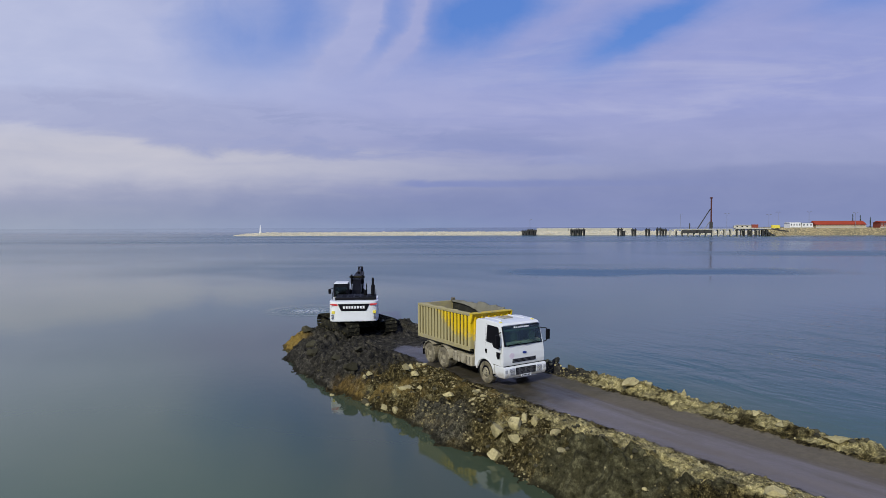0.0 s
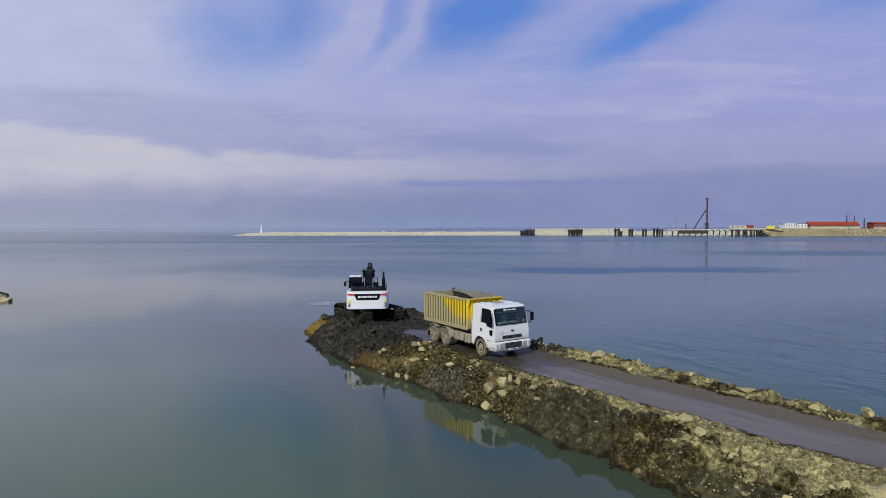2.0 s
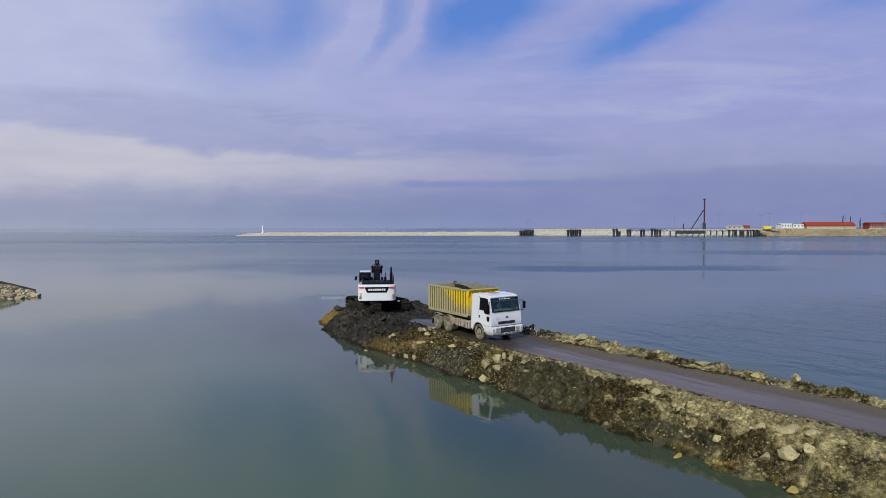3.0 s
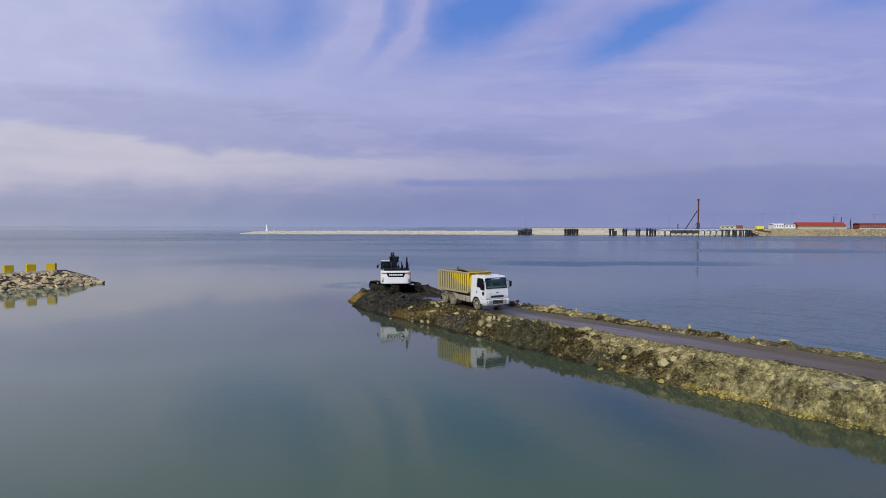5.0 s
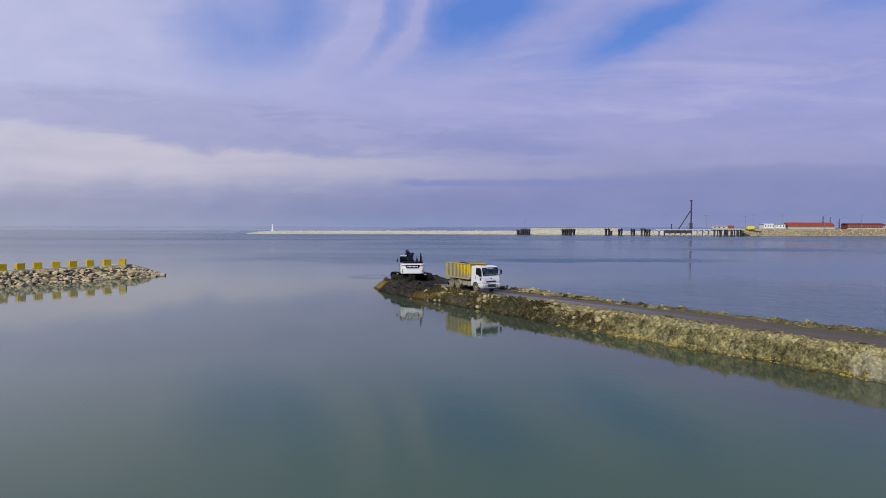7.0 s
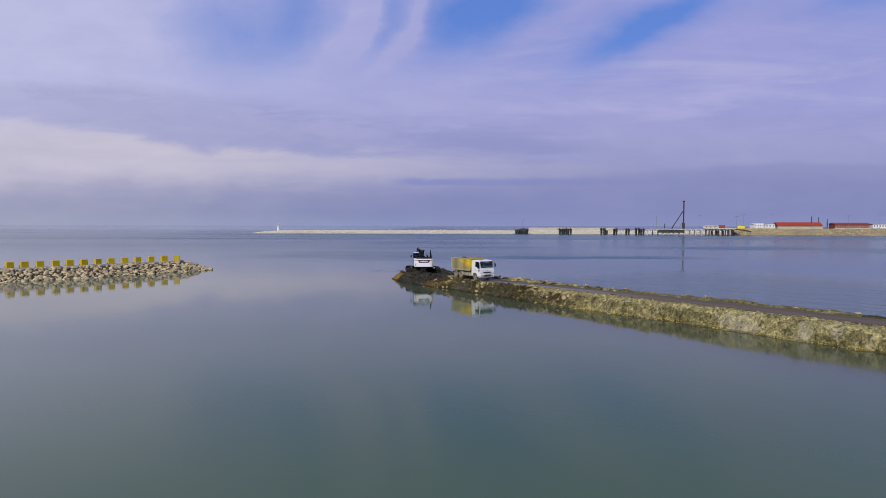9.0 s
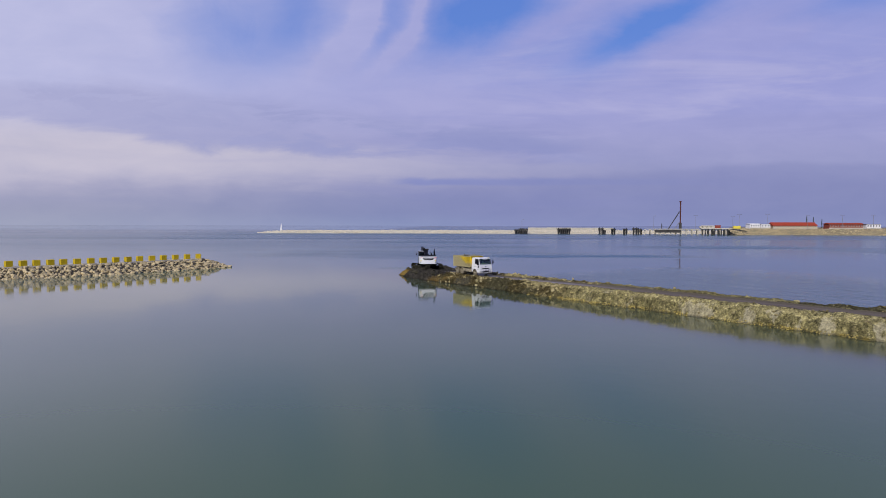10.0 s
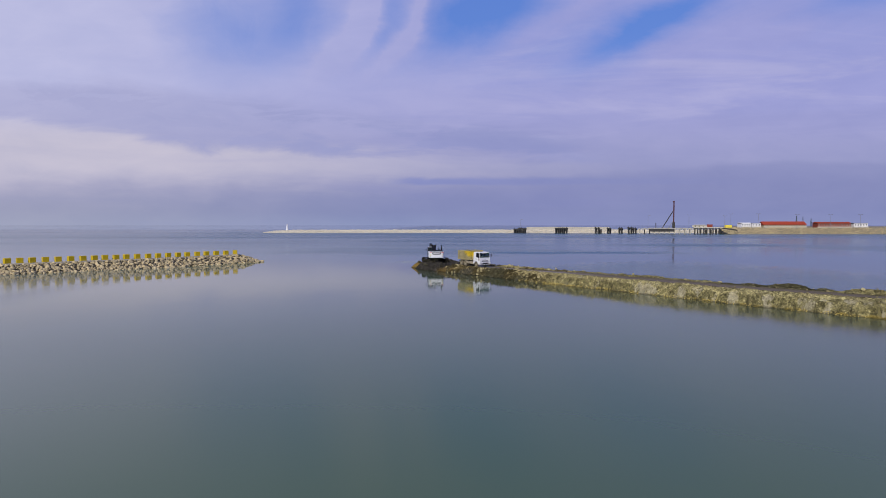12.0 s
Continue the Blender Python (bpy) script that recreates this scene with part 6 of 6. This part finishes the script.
def build_jetty():
    core = bmesh.new()
    rows = []
    for x in np.arange(-112, -26.6, 1.0):
        yw, yc = jet(x, J_WATER), jet(x, J_CREST)
        top = 1.75 if x < -31 else 1.75 - 1.6 * (x + 31) / 4.4
        rows.append([core.verts.new((x, y, z)) for y, z in ((yw - 1.2, -1.2), (yw + 0.5, 0.05), (yc - 0.7, top - 0.12), (yc, top), (yc + 3.4, top), (yc + 8.0, -1.2))])
    for a, b in zip(rows, rows[1:]):
        for i in range(5):
            core.faces.new((a[i], b[i], b[i + 1], a[i + 1]))
    core.faces.new(rows[-1])
    J = tagged(mesh_object("jetty", core, "core"), "low rock jetty of stacked limestone armour stones", "jetty", kind="structure")
    slab_bm = bmesh.new()
    tops = []
    for x in np.arange(-112, -31.2, 1.0):
        yc = jet(x, J_CREST)
        tops.append([slab_bm.verts.new((x, y, z)) for y, z in ((yc - 0.35, 1.70), (yc - 0.35, 1.90), (yc + 3.0, 1.90), (yc + 3.0, 1.70))])
    for a, b in zip(tops, tops[1:]):
        for i in range(4):
            slab_bm.faces.new((a[i], b[i], b[(i + 1) % 4], a[(i + 1) % 4]))
    slab_bm.faces.new(tops[0]); slab_bm.faces.new(tops[-1])
    part("capping", slab_bm, "concrete", J, "pale concrete capping")
    rnd = random.Random(11)
    meshes = []
    for V, F in SHAPES:
        me = bpy.data.meshes.new("stone")
        me.from_pydata(V.tolist(), [], F.tolist())
        me.materials.append(M["armour"])
        meshes.append(me)
    joined, count = [], 0
    x = -27.2
    while x > -112:
        step = rnd.uniform(0.36, 0.58)
        for t in np.arange(-0.12, 1.05, 0.165):
            q = min(1.0, max(-0.12, t + rnd.uniform(-0.09, 0.09)))
            xx = x + rnd.uniform(-0.4, 0.4)
            yw, yc = jet(xx, J_WATER), jet(xx, J_CREST)
            top = 1.75 if xx < -31 else max(0.1, 1.75 - 1.6 * (xx + 31) / 4.4)
            s = (0.27 + 0.34 * rnd.random() ** 1.6) * (1.15 if q < 0.3 else 1.0)
            y = yw + 0.3 + q * (yc - yw - 1.0)
            z = 0.02 + q * (top - 0.15)
            if count < 300 and xx > -70 and rnd.random() < 0.96:
                ob = new("stone", meshes[count % len(meshes)])
                ob.parent = J
                ob.matrix_basis = Matrix.Translation((xx, y, z)) @ Euler((rnd.gauss(0, 0.3), rnd.gauss(0, 0.25), rnd.uniform(0, 6.3))).to_matrix().to_4x4() @ Matrix.Diagonal((s * 1.35, s, s * 0.74, 1))
                count += 1
            else:
                joined.append((xx, y, z, s, rnd.uniform(0, 6.3), rnd.gauss(0, 0.5)))
        x -= step
    for i in range(130):
        xx = -30.8 + rnd.random() * 3.5
        k = (xx + 30.8) / 4.0
        y = rnd.uniform(jet(xx, J_WATER), 64 - 5 * k)
        joined.append((xx, y, max(-0.05, 1.5 * (1 - k) - abs(y - 59.5) * 0.22), rnd.uniform(0.28, 0.55), rnd.uniform(0, 6.3), rnd.gauss(0, 0.5)))
    tagged(scatter_mesh("armour_stones", SHAPES, joined, "armour"), "stacked limestone armour stones farther along the jetty", "armour stones", kind="stuff")


build_jetty()


def yellow_block():
    bm = slab([(-0.42, 0), (0.42, 0), (0.42, 0.88), (0.35, 1.02), (-0.37, 1.02), (-0.42, 0.96)], 0.54, 0.04, seg=2)
    ob = mesh_object("yellow_block", bm, "yellow_block")
    return tagged(ob, "yellow painted concrete block standing on the jetty capping", "concrete block", "yellow blocks along the jetty")


FIRST = yellow_block()
rb = random.Random(3)
FIRST.matrix_world = pose(-32.6, jet(-32.6, J_CREST) + 0.75, 1.90, 0, 0, -14)
xb = -35.0
while xb > -108:
    copy_thing(FIRST, pose(xb, jet(xb, J_CREST) + 0.75, 1.90, 0, 0, 20 + rb.uniform(-7, 7)))
    # the blocks stand a little wider apart towards the jetty's head
    xb -= float(np.interp(xb, [-60, -45, -35], [2.05, 2.2, 2.45])) + rb.uniform(-0.12, 0.12)


# ---- outer breakwater and lighthouse ----
BW0, BW1 = Vector((126, 560, 0)), Vector((545, 270, 0))
BW_DIR = (BW1 - BW0).normalized()
BW_OUT = Vector((BW_DIR.y, -BW_DIR.x, 0))
if BW_OUT.y > 0:
    BW_OUT = -BW_OUT


def bw_point(s, u, z):
    return BW0 + BW_DIR * s + BW_OUT * u + Vector((0, 0, z))


def build_breakwater():
    L = (BW1 - BW0).length
    bm, rows = bmesh.new(), []
    for s in np.concatenate([[-9, -5, 0], np.arange(8, L + 60, 8)]):
        h = float(np.interp(s, [-10, -5, 5, 25, 200, L], [-0.8, 0.6, 2.2, 3.1, 3.4, 3.6]))
        rows.append([bm.verts.new(bw_point(s, u * (0.3 if s < -4 else 1), z)) for u, z in ((9, -1.0), (7, 0.2), (2.2, h), (-3, h), (-12, -1.0))])
    for a, b in zip(rows, rows[1:]):
        for i in range(4):
            bm.faces.new((a[i], b[i], b[i + 1], a[i + 1]))
    bm.faces.new(rows[0])
    B = tagged(mesh_object("breakwater", bm, "concrete"), "long low breakwater of pale rock across the bay", "breakwater", kind="structure")
    rnd, places = random.Random(21), []
    for s in np.arange(-8, L + 55, 1.15):
        h = float(np.interp(s, [-10, -5, 5, 25, 200, L], [0.0, 0.8, 2.2, 3.1, 3.4, 3.6]))
        for q in np.arange(0, 1.12, 0.17):
            q += rnd.uniform(-0.1, 0.1)
            p = bw_point(s + rnd.uniform(-0.8, 0.8), (7.6 - 5.4 * q) * (0.4 if s < -3 else 1), h * q)
            places.append((p.x, p.y, p.z, rnd.uniform(0.40, 0.80), rnd.uniform(0, 6.3), rnd.gauss(0, 0.5)))
    tagged(scatter_mesh("breakwater_stones", SHAPES[:8], places, "armour_far"), "pale limestone armour stones of the breakwater", "armour stones", kind="stuff")
    s = 287.0
    while s < 368:
        m = Matrix.Translation(bw_point(s, -1.0, 0)) @ Matrix.Rotation(math.atan2(BW_DIR.y, BW_DIR.x), 4, "Z")
        part("wall_panel", moved(box(-4.9, 4.9, -0.8, 0.8, 3.0, 6.5 + rnd.uniform(-0.08, 0.08), bevel=0.08), m), "concrete", B)
        s += 10
    base = bw_point(17, -0.5, 3.0)
    T = thing("lighthouse", Matrix.Translation(base), "small white lighthouse at the breakwater head", "lighthouse")
    part("plinth", lathe([(-0.6, 1.4), (0.5, 1.4), (0.6, 1.3)], 20, "z"), "wall_white", T)
    part("tower", lathe([(0.5, 1.15), (1.0, 1.0), (5.4, 0.62), (5.6, 0.95), (5.8, 0.95)], 20, "z"), "wall_white", T)
    part("lantern", lathe([(5.8, 0.5), (6.7, 0.5), (6.8, 0.62), (7.2, 0.1)], 16, "z"), "wall_white", T)
    part("gallery_rail", pipe([(0.9 * math.cos(a), 0.9 * math.sin(a), 6.3) for a in np.linspace(0, 2 * math.pi, 13)], 0.04, 5), "steel_grey", T)


build_breakwater()


# ---- unfinished pier ----
PA, PB = Vector((343, 393, 0)), Vector((465, 236, 0))
PDIR = (PB - PA).normalized()
PTURN = math.atan2(PDIR.y, PDIR.x)


def pier(s, u=0.0, z=0.0):
    """A pose on the pier's line: s of its whole length, u metres across."""
    p = PA.lerp(PB, s)
    return Matrix.Translation((p.x, p.y, z)) @ Matrix.Rotation(PTURN, 4, "Z") @ Matrix.Translation((0, u, 0))


def dolphin(s, cols, w, cap=True, h=5.0):
    D = thing("mooring_dolphin", pier(s), "dark piled mooring dolphin standing in the water", "dolphin", "dolphins of the pier")
    for i in range(cols):
        x = (i - (cols - 1) / 2) * w
        for u in (-1.6, 1.6):
            part("pier_leg", tube((x, u, -3), (x + (0.4 if u > 0 else -0.4), u, h), 0.62, seg=12), "concrete_dark", D)
    if cap:
        part("cap", box(-(cols / 2) * w, (cols / 2) * w, -2.4, 2.4, h - 0.2, h + 0.9, bevel=0.1), "concrete_dark", D)
        for i in range(cols):
            part("bollard", tube(((i - (cols - 1) / 2) * w, -1.4, h + 0.9), ((i - (cols - 1) / 2) * w, -1.4, h + 1.7), 0.35, seg=10), "black", D)
    return D


for at, w, cap, h in ((-0.022, 2.6, True, 3.6), (0.003, 2.4, True, 4.6), (0.022, 2.2, True, 4.2), (0.200, 2.4, True, 4.6), (0.221, 2.2, True, 4.8), (0.242, 2.4, True, 4.8),
                      (0.404, 2.6, True, 5.2), (0.418, 1.8, False, 4.2), (0.463, 2.2, True, 4.8), (0.520, 2.2, True, 4.8), (0.566, 2.6, True, 5.4), (0.588, 2.2, True, 4.6)):
    dolphin(at, 2, w, cap, h)


def lamp_post(m, h=12.0, arms=1, label="thin grey lamp post on the quay"):
    P = thing("lamp_post", m, label, "lamp post", "lamp posts of the harbour")
    part("pole", tube((0, 0, 0), (0, 0, h), 0.16, 0.10, seg=8), "steel_grey", P)
    for a in range(arms):
        x = 1.6 if a == 0 else -1.6
        part("arm", pipe([(0, 0, h - 0.1), (x, 0, h + 0.2)], 0.07, 6), "steel_grey", P)
        part("lamp_head", box(x - 0.6, x + 0.6, -0.25, 0.25, h + 0.05, h + 0.4, bevel=0.05), "steel_grey", P)


def build_pier():
    L = (PB - PA).length
    D = thing("pier", Matrix.Identity(4), "unfinished pier of pale concrete beams on dark piles", "pier")
    rnd = random.Random(8)
    s = 0.612
    while s < 0.97:
        m = pier(s)
        for u in (-4.0, 0.0, 4.0):
            part("pier_leg", moved(tube((0, u, -3), (0, u, 4.4), 0.5, seg=10), m), "concrete" if rnd.random() < 0.7 else "concrete_dark", D)
        part("crosshead", moved(box(-0.9, 0.9, -5.0, 5.0, 4.3, 5.2, bevel=0.08), m), "concrete", D)
        s += 0.0235
    for i in range(7):
        s0 = 0.619 + i * 0.0235 * 2
        m = pier(s0)
        part("deck_slab", moved(box(0.05, L * 0.047 - 0.05, -5.2, 5.2, 5.2, 5.75 + rnd.uniform(0, 0.15), bevel=0.06), m), "concrete", D)
    for s in (0.675, 0.705, 0.73, 0.76):
        part("formwork", moved(box(-3.5, 3.0, -5.6, -5.2, 2.2, 4.9, bevel=0.05), pier(s)), "concrete_dark", D)
    part("deck_slab", moved(box(0, L * 0.13, -6.5, 6.5, 5.6, 6.6, bevel=0.1), pier(0.862)), "concrete", D)
    for i in range(9):
        part("pier_leg", moved(tube((0, -6, -3), (0, -6, 5.6), 0.55, seg=10), pier(0.867 + i * 0.0135)), "concrete_dark", D)
    part("ramp", moved(slab([(0, 5.5), (0, 6.4), (L * 0.07, 4.2), (L * 0.07, 3.2)], 3.0), pier(0.987) @ Matrix.Rotation(-math.pi / 2, 4, "Z")), "concrete_dark", D)
    # pile-driving mast
    R = thing("piling_mast", pier(0.772, 0, 5.8), "tall rust-red piling mast with a raking stay on the pier", "piling rig")
    part("leader", box(-0.55, 0.55, -0.55, 0.55, 0, 25.5, bevel=0.06), "steel_rust", R)
    part("mast_head", box(-1.1, 0.9, -0.7, 0.7, 25.3, 26.4, bevel=0.1), "steel_rust", R)
    part("raking_stay", tube((-10.5, 0, 0), (-0.8, 0, 16.5), 0.42, seg=10), "concrete_dark", R)
    part("short_stay", tube((-5.0, 0, 0), (-0.8, 0, 6.5), 0.3, seg=8), "steel_grey", R)
    part("hammer", box(-1.25, 1.25, -1.2, 1.2, 0.2, 5.6, bevel=0.15), "concrete_dark", R)
    part("post", tube((-16.5, 0, 0), (-16.5, 0, 5), 0.4, seg=8), "concrete_dark", R)
    # site hut and plant on the pier head
    H = thing("site_hut", pier(0.892, -1, 6.6), "low pale site hut with a red shed beside it", "hut")
    part("wall", box(-7, 6, -2, 2, 0, 1.9, bevel=0.08), "concrete", H)
    part("roof", slab([(-2.4, 1.9), (0, 2.5), (2.4, 1.9)], 5.5), "concrete", H)
    part("red_shed", box(6.2, 11, -2, 2, 0, 2.7, bevel=0.08), "wall_red", H)
    for i in range(3):
        part("window", box(-5 + i * 3.6, -3.8 + i * 3.6, -2.05, -1.98, 0.7, 1.4), "black", H)
    lamp_post(pier(0.652, 2, 5.7), 12.5)
    lamp_post(pier(0.003, 0, 5.5), 9.0, 1, "thin lattice beacon post on a mooring dolphin")


build_pier()


# ---- harbour shore beyond the pier ----
COAST = [(462, 240), (492, 238), (522, 222), (552, 194), (582, 158), (622, 100), (680, 10)]


def build_shore():
    bm, rows = bmesh.new(), []
    n = 40
    t = np.linspace(0, 1, n)
    cx, cy = np.interp(t, np.linspace(0, 1, len(COAST)), [p[0] for p in COAST]), np.interp(t, np.linspace(0, 1, len(COAST)), [p[1] for p in COAST])
    inland = Vector((0.86, 0.51, 0))
    for i in range(n):
        p = Vector((cx[i], cy[i], 0))
        rows.append([bm.verts.new(p + inland * u + Vector((0, 0, z))) for u, z in ((-4, -1.5), (0, 0), (6, 4.6), (9, 6.0), (60, 6.4), (500, 6.0))])
    for a, b in zip(rows, rows[1:]):
        for k in range(5):
            bm.faces.new((a[k], b[k], b[k + 1], a[k + 1]))
    tagged(mesh_object("shore", bm, "land"), "sandy fill of the harbour shore behind a rock revetment", "shore", kind="structure")
    rnd, places = random.Random(31), []
    for i in range(2600):
        q = rnd.random()
        p = Vector((np.interp(q, t, cx), np.interp(q, t, cy), 0))
        u = rnd.uniform(-0.5, 9.5)
        z = float(np.interp(u, [0, 6, 9], [0, 4.6, 6.0]))
        p = p + inland * u
        places.append((p.x, p.y, z, rnd.uniform(0.3, 0.8), rnd.uniform(0, 6.3), rnd.gauss(0, 0.5)))
    tagged(scatter_mesh("revetment_stones", SHAPES[:8], places, "armour"), "pale stones of the shore revetment", "armour stones", kind="stuff")


build_shore()


def facing(x0, y0, x1, y1, z):
    """A pose at the middle of a front from one end to the other, its x along the front and its -y towards the sea."""
    return Matrix.Translation(((x0 + x1) / 2, (y0 + y1) / 2, z)) @ Matrix.Rotation(math.atan2(y1 - y0, x1 - x0), 4, "Z"), math.hypot(x1 - x0, y1 - y0)


def long_building(x0, y0, x1, y1, wall, roof, h, label, category="building", rise=1.8, bays=10, overhang=0.3):
    m, L = facing(x0, y0, x1, y1, 6.1)
    base = 1.1
    H = thing("harbour_building", m, label, category, "buildings of the harbour")
    h += base
    part("wall", box(-L / 2, L / 2, 0, 9, 0, h), wall, H)
    part("plinth", box(-L / 2 - 0.4, L / 2 + 0.4, -0.5, -0.02, 0, base), "concrete", H)
    part("roof", slab([(-overhang, h), (4.5, h + rise), (9 + overhang, h)], L / 2 + 0.6), roof, H)
    for i in range(bays):
        x = -L / 2 + L * (i + 0.5) / bays
        win = part("window", box(x - L / bays * 0.2, x + L / bays * 0.2, -0.06, 0.04, base + (h - base) * 0.35, base + (h - base) * 0.75), "grey_trim", H)
        part("sill", box(x - L / bays * 0.28, x + L / bays * 0.28, -0.12, 0.0, base + (h - base) * 0.24, base + (h - base) * 0.32), "concrete", win)
    return H


long_building(526.6, 231.6, 563, 208.6, "wall_tan", "roof_red", 1.8, "long low building with a tan wall and a bright red roof", rise=3.3, bays=16, overhang=0.7)
long_building(565.5, 198.6, 592.5, 180.6, "wall_red", "roof_red", 3.6, "long dark red brick shed with a low red roof", rise=1.1, bays=13)
long_building(505.7, 242.6, 513.5, 237.5, "wall_white", "wall_white", 3.6, "small white site building", rise=0.4, bays=4)
long_building(514.5, 237, 522, 232, "wall_white", "steel_grey", 3.2, "small pale site building with a grey roof", rise=0.4, bays=3)
long_building(594.5, 178.5, 606, 171, "wall_white", "steel_grey", 3.2, "small pale sheds along the quay", rise=0.4, bays=5)


def cypress(x, y, h):
    C = thing("cypress", Matrix.Translation((x, y, 6.1)), "slim dark cypress beside the harbour buildings", "tree", "cypresses by the harbour")
    part("trunk", tube((0, 0, 0), (0, 0, h * 0.4), 0.18, 0.1, seg=8), "steel_rust", C)
    rnd = random.Random(int(x * 10))
    places = []
    for _ in range(120):
        q = rnd.random()
        r = 0.75 * (1 - q) ** 0.7 * (0.4 + 0.6 * rnd.random())
        a = rnd.uniform(0, 6.3)
        places.append((r * math.cos(a), r * math.sin(a), h * (0.12 + 0.88 * q), rnd.uniform(0.18, 0.4), a, 0.3))
    ob = scatter_mesh("crown", PEBBLES, places, "leaf")
    ob.parent = C


for x, y, h in ((570.7, 221.9, 12.2), (576.3, 218.1, 11.4), (578, 211, 9.6)):
    cypress(x, y, h)
box_thing = thing("yellow_container", Matrix.Translation((484, 243.5, 6.1)) @ Matrix.Rotation(radians(-32), 4, "Z"), "small bright yellow container on the quay", "container")
part("shell", box(-3.2, 3.2, -1.2, 1.2, 0, 2.6, bevel=0.06), "lime", box_thing)
for i in range(9):
    part("rib", box(-2.9 + i * 0.72, -2.7 + i * 0.72, -1.26, -1.18, 0.2, 2.4), "lime", box_thing)
for x, y, h in ((489, 244, 13.5), (528, 238, 14), (552, 212, 13), (478, 283, 13), (572, 190, 13), (592, 172, 13), (508, 262, 12)):
    lamp_post(Matrix.Translation((x, y, 6.0)) @ Matrix.Rotation(radians(-30), 4, "Z"), h, 2)
